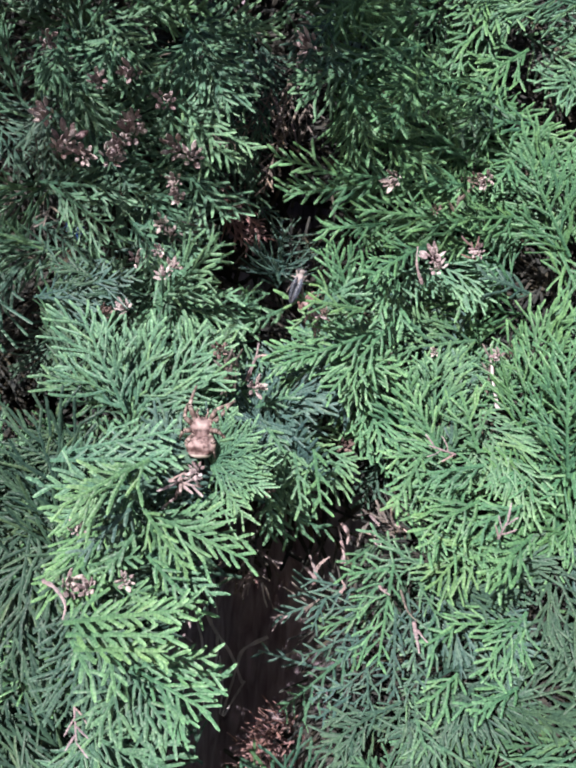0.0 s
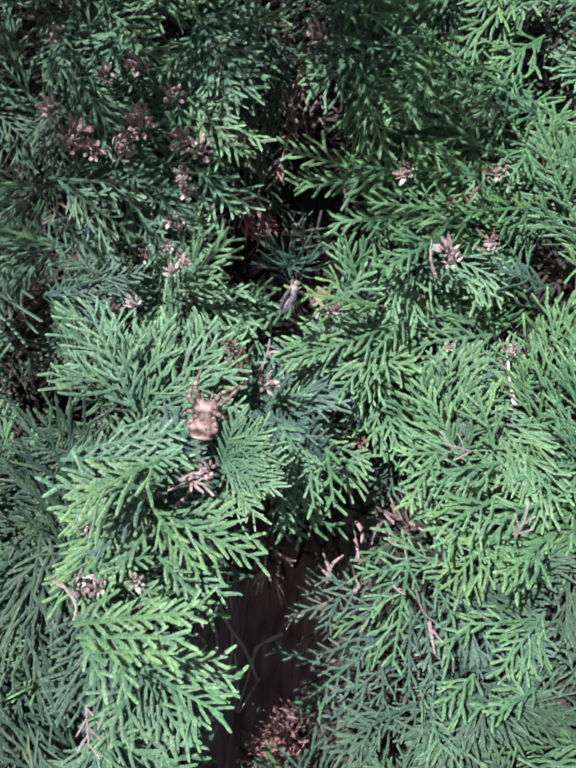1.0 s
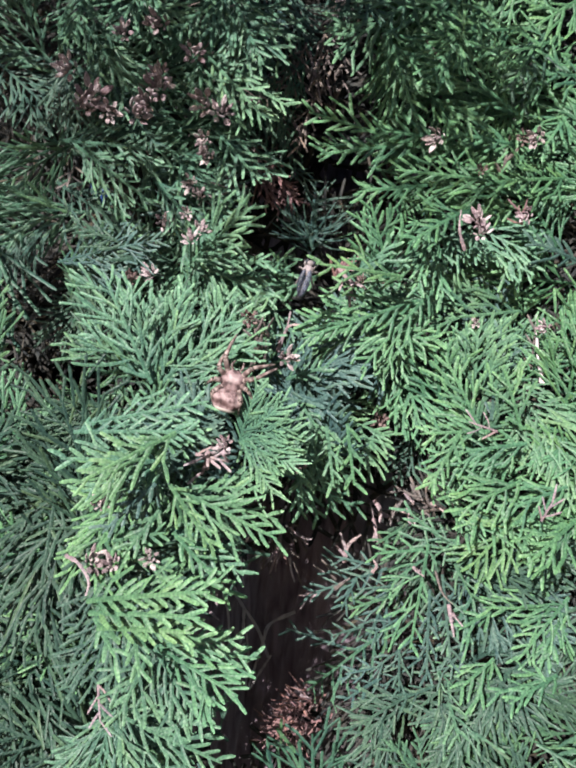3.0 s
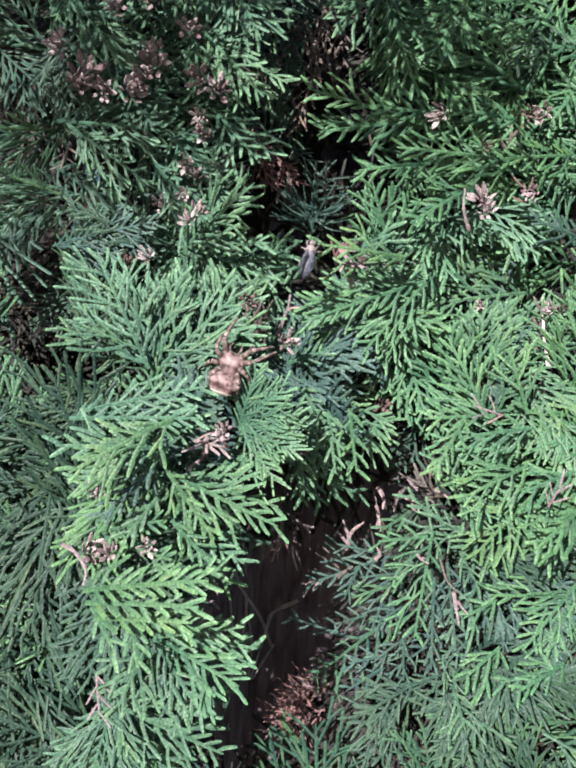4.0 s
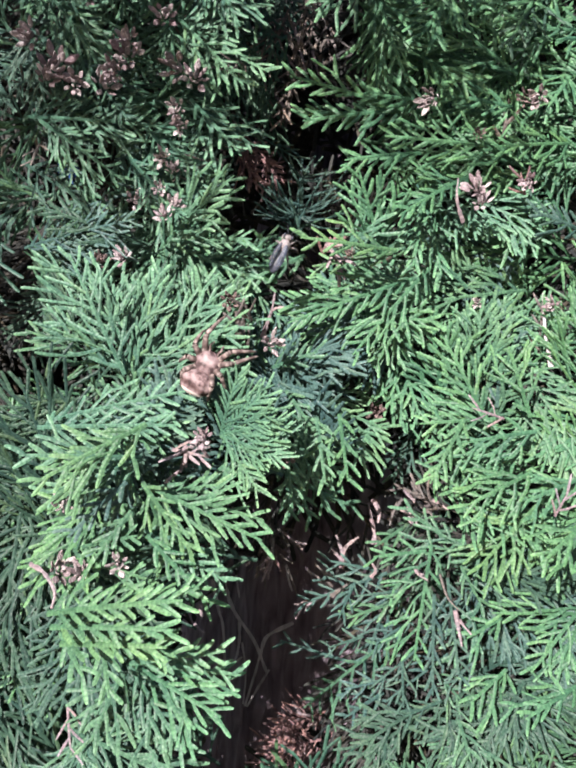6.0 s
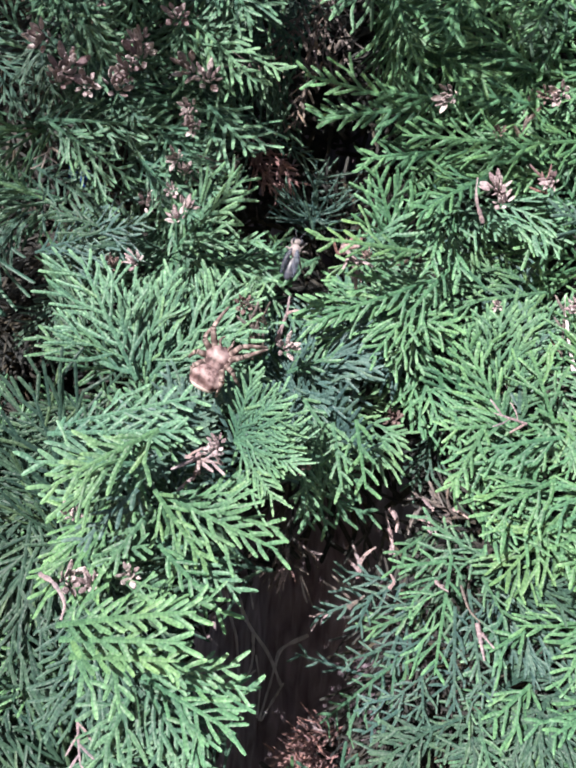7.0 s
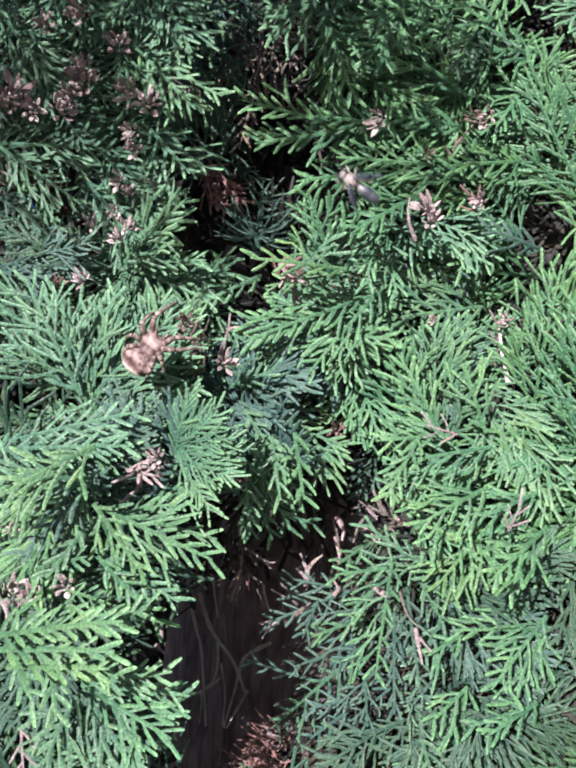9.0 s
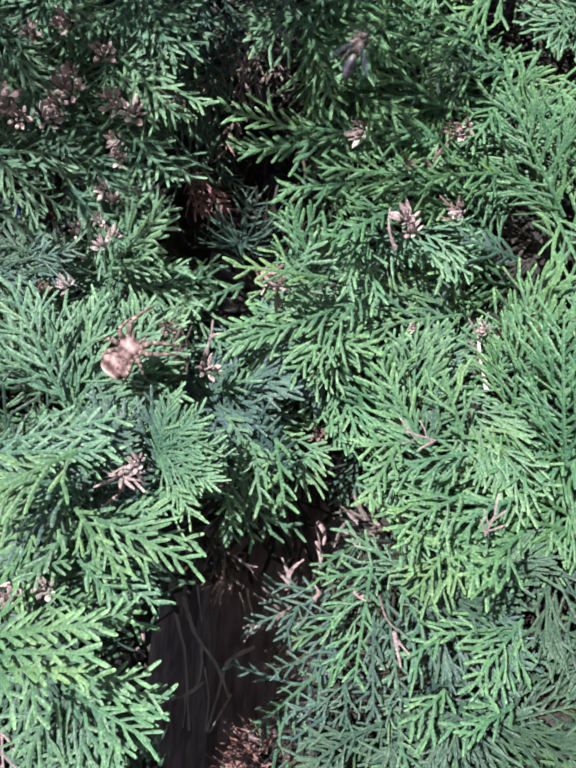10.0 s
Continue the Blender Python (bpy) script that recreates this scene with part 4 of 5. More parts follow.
woody('bare_twig', ((-8.0, -10.0, -12.0), (-7.0, -13.0, -8.0), (-7.0, -15.0, -4.0)), 0.9, FOLIAGE["grey"], 'withered grey twig tip')
woody('bare_twig', ((-7.0, -10.0, -11.0), (-6.0, -13.0, -8.0), (-6.0, -15.0, -4.0)), 0.9, FOLIAGE["grey"], 'withered grey twig tip')
woody('bare_twig', ((-6.0, -10.0, -11.0), (-5.0, -13.0, -8.0), (-5.0, -15.0, -5.0)), 0.9, FOLIAGE["grey"], 'withered grey twig tip')
woody('bare_twig', ((-35.0, 108.0, -99.0), (-32.0, 110.0, -112.0), (-29.0, 108.0, -120.0), (-26.0, 110.0, -150.0)), 1.7, TWIG, 'thin greyish-brown bare twig', taper=0.35)
woody('bare_twig', ((-32.0, 112.0, -98.0), (-29.0, 114.0, -108.0), (-25.0, 112.0, -114.0), (-17.0, 114.0, -125.0), (-11.0, 112.0, -136.0)), 1.9, TWIG, 'thin greyish-brown bare twig', taper=0.35)
woody('bare_twig', ((-1.0, 106.0, -113.0), (-11.0, 108.0, -120.0), (-13.0, 106.0, -126.0), (-15.0, 108.0, -135.0), (-18.0, 106.0, -148.0)), 1.6, TWIG, 'thin greyish-brown bare twig', taper=0.35)
woody('bare_twig', ((-23.0, 110.0, -116.0), (-23.0, 112.0, -126.0), (-24.0, 110.0, -132.0), (-28.0, 112.0, -136.0)), 1.3, TWIG, 'thin greyish-brown bare twig', taper=0.35)
woody('bare_twig', ((-36.0, 109.0, -139.0), (-27.0, 111.0, -136.0), (-21.0, 109.0, -130.0)), 1.1, TWIG, 'thin greyish-brown bare twig', taper=0.35)
woody('bare_twig', ((-10.0, 112.0, -135.0), (-15.0, 114.0, -145.0), (-18.0, 112.0, -151.0)), 1.2, TWIG, 'thin greyish-brown bare twig', taper=0.35)
woody('bare_twig', ((-22.0, 114.0, -126.0), (-20.0, 116.0, -139.0), (-20.0, 114.0, -151.0)), 1.0, TWIG, 'thin greyish-brown bare twig', taper=0.35)
woody('bare_twig', ((-28.0, 118.0, -94.0), (-27.0, 120.0, -102.0), (-25.0, 118.0, -109.0)), 1.0, TWIG, 'thin greyish-brown bare twig', taper=0.35)
woody('bare_twig', ((-5.0, 104.0, -90.0), (-4.0, 106.0, -96.0), (-2.0, 104.0, -100.0)), 1.1, TWIG, 'thin greyish-brown bare twig', taper=0.35)
woody('bare_twig', ((-30.0, 116.0, -138.0), (-30.0, 118.0, -145.0), (-30.0, 116.0, -152.0)), 0.9, TWIG, 'thin greyish-brown bare twig', taper=0.35)
# withered tuft at the upper edge of the lower hollow
woody('bare_twig', ((-6.1, 40.0, -53.3), (-3.3, 39.0, -62.3), (-2.4, 38.0, -71.4)), 2.0, FOLIAGE["grey"], 'withered dark grey twig')
woody('bare_twig', ((-5.2, 40.0, -58.7), (-7.0, 39.0, -63.2), (-8.8, 38.0, -66.9)), 1.2, FOLIAGE["grey"], 'withered dark grey twig')
woody('bare_twig', ((-6.1, 40.0, -56.9), (-6.1, 39.0, -60.5), (-5.1, 38.0, -65.0)), 1.1, FOLIAGE["grey"], 'withered dark grey twig')
woody('bare_twig', ((-1.5, 40.0, -62.4), (-2.4, 39.0, -58.7), (-0.6, 38.0, -55.1)), 1.1, FOLIAGE["grey"], 'withered dark grey twig')
woody('bare_twig', ((-7.0, 40.0, -71.4), (-6.1, 39.0, -68.7), (-5.1, 38.0, -65.0)), 1.1, FOLIAGE["grey"], 'withered dark grey twig')
woody('bare_twig', ((2.1, 40.0, -74.2), (3.9, 39.0, -77.8), (5.7, 38.0, -81.4)), 0.8, FOLIAGE["grey"], 'withered dark grey twig')
woody('bare_twig', ((-3.3, 40.0, -70.5), (-4.2, 39.0, -75.0), (-5.1, 38.0, -78.6)), 1.4, FOLIAGE["rose"], 'dead pinkish twig tip')
woody('bare_twig', ((-3.3, 40.0, -70.5), (-5.1, 39.0, -73.2), (-6.0, 38.0, -75.0)), 1.2, FOLIAGE["rose"], 'dead pinkish twig tip')
woody('bare_twig', ((-2.4, 40.0, -71.4), (-3.3, 39.0, -75.0), (-3.3, 38.0, -77.7)), 1.3, FOLIAGE["rose"], 'dead pinkish twig tip')
woody('bare_twig', ((-2.4, 40.0, -71.4), (-0.6, 39.0, -73.2), (0.3, 38.0, -75.0)), 1.1, FOLIAGE["dead"], 'dead pinkish twig tip')
woody('bare_twig', ((-0.6, 40.0, -70.5), (2.1, 39.0, -71.4), (3.9, 38.0, -72.3)), 1.1, FOLIAGE["grey"], 'withered dark grey twig')
woody('bare_twig', ((-0.6, 40.0, -63.3), (3.0, 39.0, -65.1), (6.6, 38.0, -67.8)), 1.3, FOLIAGE["rose"], 'dead pinkish twig tip')
woody('bare_twig', ((2.1, 40.0, -65.1), (4.8, 39.0, -66.0), (7.6, 38.0, -65.9)), 1.1, FOLIAGE["rose"], 'dead pinkish twig tip')
woody('bare_twig', ((-0.6, 40.0, -63.3), (1.2, 39.0, -62.3), (3.9, 38.0, -62.3)), 1.0, FOLIAGE["grey"], 'withered dark grey twig')
# dead tips along the edge of the lower hollow
woody('bare_twig', ((26.0, 20.0, -48.0), (28.0, 19.0, -51.0), (28.0, 18.0, -54.0)), 1.5, FOLIAGE["rose"], 'dead pinkish twig tip')
woody('bare_twig', ((34.0, 18.0, -47.0), (32.0, 17.0, -50.0), (31.0, 16.0, -54.0)), 1.2, FOLIAGE["grey"], 'withered grey twig tip')
woody('bare_twig', ((35.0, 16.0, -49.0), (37.0, 15.0, -50.0), (38.0, 14.0, -53.0)), 1.0, FOLIAGE["rose"], 'dead pinkish twig tip')
woody('bare_twig', ((36.0, 16.0, -50.0), (37.0, 15.0, -51.0), (38.0, 14.0, -51.0)), 0.9, FOLIAGE["rose"], 'dead pinkish twig tip')
woody('bare_twig', ((36.0, 16.0, -52.0), (37.0, 15.0, -53.0), (39.0, 14.0, -53.0)), 0.9, FOLIAGE["rose"], 'dead pinkish twig tip')
woody('bare_twig', ((26.0, 18.0, -53.0), (27.0, 17.0, -56.0), (28.0, 16.0, -60.0)), 1.1, FOLIAGE["rose"], 'dead pinkish twig tip')
woody('bare_twig', ((35.0, 16.0, -45.0), (36.0, 15.0, -46.0), (37.0, 14.0, -47.0)), 1.1, FOLIAGE["rose"], 'dead pinkish twig tip')
woody('bare_twig', ((17.0, 18.0, -72.0), (13.0, 17.0, -70.0), (10.0, 16.0, -68.0)), 1.1, FOLIAGE["grey"], 'withered grey twig tip')
woody('bare_twig', ((17.0, 18.0, -70.0), (14.0, 17.0, -68.0), (12.0, 16.0, -66.0)), 1.1, FOLIAGE["grey"], 'withered grey twig tip')
woody('bare_twig', ((13.0, 16.0, -76.0), (10.0, 15.0, -76.0), (8.0, 14.0, -77.0)), 1.1, FOLIAGE["rose"], 'dead pinkish twig tip')
woody('bare_twig', ((14.0, 16.0, -75.0), (11.0, 15.0, -77.0), (10.0, 14.0, -79.0)), 1.1, FOLIAGE["rose"], 'dead pinkish twig tip')
woody('bare_twig', ((17.0, 12.0, -73.0), (19.0, 11.0, -71.0), (21.0, 10.0, -69.0)), 1.2, FOLIAGE["grey"], 'withered grey twig tip')
woody('bare_twig', ((27.0, 8.0, -66.0), (28.0, 7.0, -64.0), (27.0, 6.0, -62.0)), 1.2, FOLIAGE["rose"], 'dead pinkish twig tip')
woody('bare_twig', ((38.0, 6.0, -63.0), (40.0, 5.0, -64.0), (41.0, 4.0, -65.0)), 1.3, FOLIAGE["rose"], 'dead pinkish twig tip')
# lit dead sprays above the upper hollow
spray((-18.0, 24.0, 49.0), (-9.0, 20.0, 35.0), 4, 4, 'dead', label='dead reddish-brown spray', open_=0.7, thick=0.75, layers=1)
spray((-15.0, 25.0, 48.0), (-4.0, 21.0, 37.0), 4, 4, 'dead', label='dead reddish-brown spray', open_=0.7, thick=0.75, layers=1)
spray((-19.0, 18.0, 55.0), (-17.0, 14.0, 46.0), 3, 3, 'grey', label='withered greyish brown spray', open_=0.6, thick=0.75, layers=1)
woody('bare_twig', ((-11.0, 10.0, 44.0), (-16.0, 8.0, 43.0), (-19.0, 6.0, 41.0)), 1.4, FOLIAGE["rose"], 'dead pinkish twig tip')
# upright slender twig in the upper hollow
woody('bare_twig', ((-0.0, 27.0, 28.0), (0.0, 26.0, 35.0), (0.0, 25.0, 45.0)), 1.3, FOLIAGE["blue"], 'slender blue-green twig')
woody('bare_twig', ((1.0, 27.0, 41.0), (4.0, 26.0, 44.0), (6.0, 25.0, 46.0)), 1.0, FOLIAGE["blue"], 'slender blue-green twig')
woody('bare_twig', ((1.0, 27.0, 37.0), (7.0, 26.0, 38.0), (15.0, 25.0, 39.0)), 1.0, FOLIAGE["blue"], 'slender blue-green twig')
woody('bare_twig', ((1.0, 27.0, 39.0), (-2.0, 26.0, 42.0), (-4.0, 25.0, 44.0)), 1.0, FOLIAGE["blue"], 'slender blue-green twig')
woody('bare_twig', ((1.0, 27.0, 39.0), (5.0, 26.0, 40.0), (8.0, 25.0, 41.0)), 0.9, FOLIAGE["blue"], 'slender blue-green twig')
woody('bare_twig', ((1.0, 27.0, 31.0), (7.0, 26.0, 32.0), (13.0, 25.0, 35.0)), 1.0, FOLIAGE["blue"], 'slender blue-green twig')
woody('bare_twig', ((0.0, 27.0, 45.0), (-2.0, 26.0, 47.0), (-7.0, 25.0, 49.0)), 1.0, FOLIAGE["blue"], 'slender blue-green twig')
woody('bare_twig', ((0.0, 27.0, 35.0), (4.0, 26.0, 35.0), (7.0, 25.0, 35.0)), 0.8, FOLIAGE["blue"], 'slender blue-green twig')
woody('bare_twig', ((-14.0, -6.0, -73.0), (-13.0, -7.0, -76.0)), 1.1, FOLIAGE["rose"], 'dead pinkish twig tip')
woody('bare_twig', ((-15.0, -6.0, -78.0), (-12.0, -8.0, -79.0)), 1.1, FOLIAGE["rose"], 'dead pinkish twig tip')
woody('bare_twig', ((-3.1, -5.0, -7.4), (-1.6, -7.0, -3.1), (-0.6, -9.0, -0.8), (0.1, -11.0, 2.9)), 1.1, FOLIAGE["rose"], 'short orange-brown bare twig')
woody('bare_twig', ((-0.7, -9.0, -1.1), (1.0, -10.0, -0.4), (3.7, -11.0, -0.4)), 1.0, FOLIAGE["rose"], 'short orange-brown bare twig')
woody('bare_twig', ((-44.4, -34.0, -59.2), (-40.5, -36.0, -60.0), (-37.0, -38.0, -63.0), (-36.6, -40.0, -65.8)), 1.1, FOLIAGE["rose"], 'short yellowish-brown bare twig')
woody('bare_twig', ((28.2, -8.0, 73.3), (30.6, -10.0, 69.5), (33.0, -10.0, 65.6)), 1.0, FOLIAGE["rose"], 'pale straw-coloured twig tip')
woody('bare_twig', ((42.4, -6.0, 22.1), (40.5, -8.0, 26.7), (40.4, -8.0, 31.8)), 1.0, FOLIAGE["rose"], 'pale straw-coloured twig tip')
woody('bare_twig', ((67.7, 8.0, -9.9), (65.2, 6.0, -1.5), (64.1, 6.0, 8.2)), 1.2, TWIG, 'reddish-brown bare twig')
woody('bare_twig', ((1.3, 17.0, 24.7), (1.8, 15.0, 31.5), (2.2, 13.0, 37.1), (4.9, 13.0, 42.3)), 1.3, FOLIAGE["blue"], 'slender blue-green twig')
woody('bare_twig', ((2.2, 13.0, 36.6), (7.2, 11.0, 37.1), (15.0, 9.0, 37.8)), 1.0, FOLIAGE["blue"], 'slender blue-green twig')
woody('bare_twig', ((2.0, 13.0, 35.8), (6.1, 11.0, 35.1), (9.7, 10.0, 35.1)), 0.9, FOLIAGE["blue"], 'slender blue-green twig')
woody('bare_twig', ((2.1, 14.0, 31.4), (6.2, 12.0, 32.0), (12.9, 9.0, 33.5)), 1.0, FOLIAGE["blue"], 'slender blue-green twig')
woody('bare_twig', ((1.8, 15.0, 28.2), (6.4, 12.0, 28.5), (11.4, 10.0, 30.7)), 0.9, FOLIAGE["blue"], 'slender blue-green twig')
woody('bare_twig', ((-1.2, 25.0, 25.5), (5.8, 21.0, 26.7), (13.8, 17.0, 29.4)), 1.0, FOLIAGE["mid"], 'slender green twig')
woody('bare_twig', ((2.2, 14.0, 33.5), (-0.3, 13.0, 37.0), (-1.8, 13.0, 39.6)), 0.9, FOLIAGE["blue"], 'slender blue-green twig')
woody('bare_twig', ((1.9, 15.0, 29.5), (-2.2, 13.0, 30.2), (-5.2, 12.0, 29.1)), 0.9, FOLIAGE["blue"], 'slender blue-green twig')
woody('bare_twig', ((-20.0, 49.0, 33.5), (-20.4, 47.0, 37.5)), 0.8, FOLIAGE["grey"], 'withered grey twig tip')
woody('bare_twig', ((-18.1, 49.0, 34.0), (-14.1, 47.0, 39.1)), 0.8, FOLIAGE["grey"], 'withered grey twig tip')
woody('bare_twig', ((-6.3, 32.0, 86.6), (-3.5, 30.0, 78.9), (-0.7, 28.0, 69.8)), 1.1, FOLIAGE["rose"], 'dead pinkish forked twig')
woody('bare_twig', ((-2.4, 32.0, 86.4), (-3.9, 30.0, 79.6), (-4.7, 28.0, 73.5)), 1.0, FOLIAGE["rose"], 'dead pinkish forked twig')
woody('bare_twig', ((0.3, 30.0, 77.5), (1.6, 28.0, 73.7), (2.8, 27.0, 69.4)), 1.0, FOLIAGE["rose"], 'dead pinkish twig tip')
woody('bare_twig', ((-6.3, 30.0, 74.7), (-3.3, 28.0, 71.3), (0.0, 27.0, 69.9)), 0.9, FOLIAGE["rose"], 'dead pinkish twig tip')
woody('bare_twig', ((-9.0, 32.0, 64.6), (-6.7, 30.0, 61.0), (-5.4, 30.0, 57.2)), 1.0, FOLIAGE["rose"], 'dead pinkish twig tip')
woody('bare_twig', ((-4.5, 32.0, 67.9), (-4.9, 30.0, 63.3), (-3.6, 30.0, 59.8)), 0.9, FOLIAGE["grey"], 'withered grey twig tip')


# ---- filling behind the outer sprays ----
HOLLOWS = ((0.006, -0.067, 0.02, 0.018), (-0.002, -0.088, 0.021, 0.022), (-0.002, 0.034, 0.022, 0.016), (0.034, -0.026, 0.007, 0.008), (-0.052, -0.022, 0.012, 0.008), (-0.002, 0.082, 0.012, 0.03), (0.013, -0.052, 0.011, 0.009), (0.035, -0.042, 0.009, 0.007), (-0.057, 0.035, 0.008, 0.008), (0.006, -0.116, 0.021, 0.016))


def hollow(x, z, grow=1.0, some=HOLLOWS):
    return any(((x - a) / (c * grow)) ** 2 + ((z - b) / (d * grow)) ** 2 < 1 for a, b, c, d in some)


def seen_hollow(x, y, z, grow, some=HOLLOWS):
    """Whether a place lies behind a hollow for somebody who looks into the hedge."""
    k = 0.19 / (0.19 + max(y, 0.0))
    return hollow(0.026 + (x - 0.026) * k, -0.013 + (z + 0.013) * k, grow, some)


def face(x, z):
    """How far the hedge's face stands out, as y."""
    bulge = 0.046 * math.exp(-((x + 0.024) / 0.032) ** 2 - ((z + 0.062) / 0.046) ** 2) + 0.008 * math.exp(-((x - 0.05) / 0.025) ** 2 - ((z + 0.035) / 0.025) ** 2)
    dip = 0.022 * math.exp(-((x - 0.022) / 0.02) ** 2 - ((z + 0.07) / 0.04) ** 2) + 0.005 * math.exp(-((x - 0.05) / 0.02) ** 2 - ((z - 0.01) / 0.014) ** 2)
    return -0.008 - bulge + dip


fill_rng = random.Random(7)
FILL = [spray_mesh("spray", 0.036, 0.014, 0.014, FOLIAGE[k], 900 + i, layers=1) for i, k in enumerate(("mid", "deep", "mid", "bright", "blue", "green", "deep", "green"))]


def fill(step, near, far, grow):
    """One loose layer of sprays behind the hedge's face, open at the hollows."""
    for row in range(int(0.30 / step)):
        for col in range(int(0.27 / step)):
            x, z = -0.118 + col * step + fill_rng.uniform(-0.4, 0.4) * step, -0.15 + row * step + fill_rng.uniform(-0.4, 0.4) * step
            if hollow(x, z, grow) or abs(x - 0.014) > 0.1 or (0.008 < x < 0.06 and z < -0.05 and fill_rng.random() < 0.72):
                continue
            inside = -0.072 < x < 0.072 and -0.12 < z < 0.1
            y = face(x, z) + (fill_rng.uniform(near, far) if inside else fill_rng.uniform(-0.006, 0.01) + near - 0.008)
            a = fill_rng.uniform(0, 2 * math.pi)
            if hollow(x + 0.02 * math.cos(a), z + 0.02 * math.sin(a), 1.1):
                a += math.pi
            way = Vector((math.cos(a), -0.35, math.sin(a)))
            # upper left: shade put into darker spray colours; lower right: darker, bluer sprays
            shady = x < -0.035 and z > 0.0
            lower_right = x > 0.008 and z < -0.046
            ob = part("spray", fill_rng.choice(FILL[:3] if shady else (FILL[1], FILL[0], FILL[6]) if lower_right and z < -0.085 else (FILL[1], FILL[4], FILL[6]) if lower_right else (FILL[3], FILL[5], FILL[7]) if x > 0.02 else FILL), None, hedge)
            at = Vector((x, y, z))
            ob.matrix_basis = axes(at - way * 0.018, at + way * 0.018, fill_rng.uniform(-30, 30))


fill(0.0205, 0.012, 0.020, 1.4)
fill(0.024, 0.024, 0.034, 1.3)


def scattered(name, label, count, seed, place, look_="deep", size=1.0, lean=-0.4, thick=1.15, open_=0.7):
    """What nobody can count: many sprays in one mesh. place(rng) gives a place or None."""
    rng = random.Random(seed)
    src = []
    for i in range(4):
        me = spray_mesh("spray", 0.045, 0.019, 0.019, FOLIAGE[look_], seed * 10 + i, fine=False, thick=thick, open_=open_, layers=1)
        src.append((np.array([v.co[:] for v in me.vertices]), [list(p.vertices) for p in me.polygons]))
        bpy.data.meshes.remove(me)
    verts, faces, n = [], [], 0
    for _ in range(count):
        at = place(rng)
        if at is None:
            continue
        a = rng.uniform(0, 2 * math.pi)
        way = Vector((math.cos(a), lean, math.sin(a)))
        m = np.array(axes(Vector(at) - way * 0.02, Vector(at) + way * 0.02, rng.uniform(-35, 35)))
        v, f = rng.choice(src)
        verts.append((v * size) @ m[:3, :3].T + m[:3, 3])
        faces += [[i + n for i in p] for p in f]
        n += len(v)
    me = bpy.data.meshes.new(name)
    me.from_pydata(np.concatenate(verts).tolist(), [], faces)
    me.attributes.new("along", "FLOAT", "POINT").data.foreach_set("value", np.full(n, 0.5))
    me.materials.append(FOLIAGE[look_])
    return tagged(part(name, me, None, hedge, label), kind="stuff")


def second_layer(rng):
    x, z, y = rng.uniform(-0.16, 0.16), rng.uniform(-0.19, 0.16), rng.uniform(0.028, 0.05)
    return None if seen_hollow(x, y, z, 1.35) else (x, y, z)


def third_layer(rng):
    x, z, y = rng.uniform(-0.15, 0.15), rng.uniform(-0.21, 0.17), rng.uniform(0.06, 0.1)
    return None if seen_hollow(x, y, z, 2.1, HOLLOWS[:2]) or seen_hollow(x, y, z, 1.15, HOLLOWS[2:3]) else (x, y, z)


back_spots = [(-0.4 + 0.042 * (i % 20), -0.62 + 0.062 * (i // 20)) for i in range(340)] * 2


def back_layer(rng):
    x, z = back_spots.pop()
    return x + rng.uniform(-0.015, 0.015), rng.uniform(0.25, 0.4), z + rng.uniform(-0.02, 0.02)


def rim(rng):
    x, z, y = rng.uniform(-0.26, 0.26), rng.uniform(-0.28, 0.26), rng.uniform(-0.02, 0.05)
    return None if -0.09 < x < 0.118 and -0.14 < z < 0.125 else (x, y, z)


# unseen sprays added above the view to cast shade on the upper hedge
def top_shade(rng):
    y = -0.03 - 0.11 * rng.random()
    x = rng.uniform(-0.17, -0.055) if rng.random() < 0.79 else rng.uniform(-0.055, 0.01)
    return x, y, 0.143 + 0.56 * y + 0.06 * rng.random()


def hedge_body(rng):
    """The rest of the hedge, on both sides, above and down to the ground."""
    x, z, y = rng.uniform(-1.2, 1.2), rng.uniform(-0.92, 0.7), rng.uniform(0.06, 0.5)
    return None if abs(x) < 0.36 and -0.4 < z < 0.36 else (x, y, z)


# places for extra sprays, added to keep sun spots off the trunk
def behind_bulge(rng):
    return rng.uniform(-0.1, -0.036), rng.uniform(-0.02, 0.015), rng.uniform(-0.115, -0.04)


# inner and far-side layers wear looks with shade in the leaf colour
scattered("inner_foliage", "dark inner foliage with shade put into its colour", 400, 21, second_layer, "inner")
# added sun block for the trunk, not a layer of its own
scattered("inner_foliage", "dark inner foliage with shade put into its colour", 64, 26, behind_bulge, "deep")
scattered("inner_foliage", "dark inner foliage with shade put into its colour", 400, 22, third_layer, "inner", size=1.6, thick=1.5, open_=0.55)
scattered("back_foliage", "far-side hedge foliage with shade put into its dark colour", 680, 23, back_layer, "inner", size=4.0, thick=2.2, open_=0.55)
scattered("outer_foliage", "green foliage of the rest of the hedge", 620, 27, hedge_body, "mid", size=4.5, thick=1.8, open_=0.6)
scattered("outer_foliage", "green foliage round the hedge", 125, 24, rim, "mid", size=1.2)
# added out of view, only for the shade it throws
scattered("overhanging_foliage", "unseen green foliage added above to shade the hedge", 46, 25, top_shade, "mid", size=1.3)


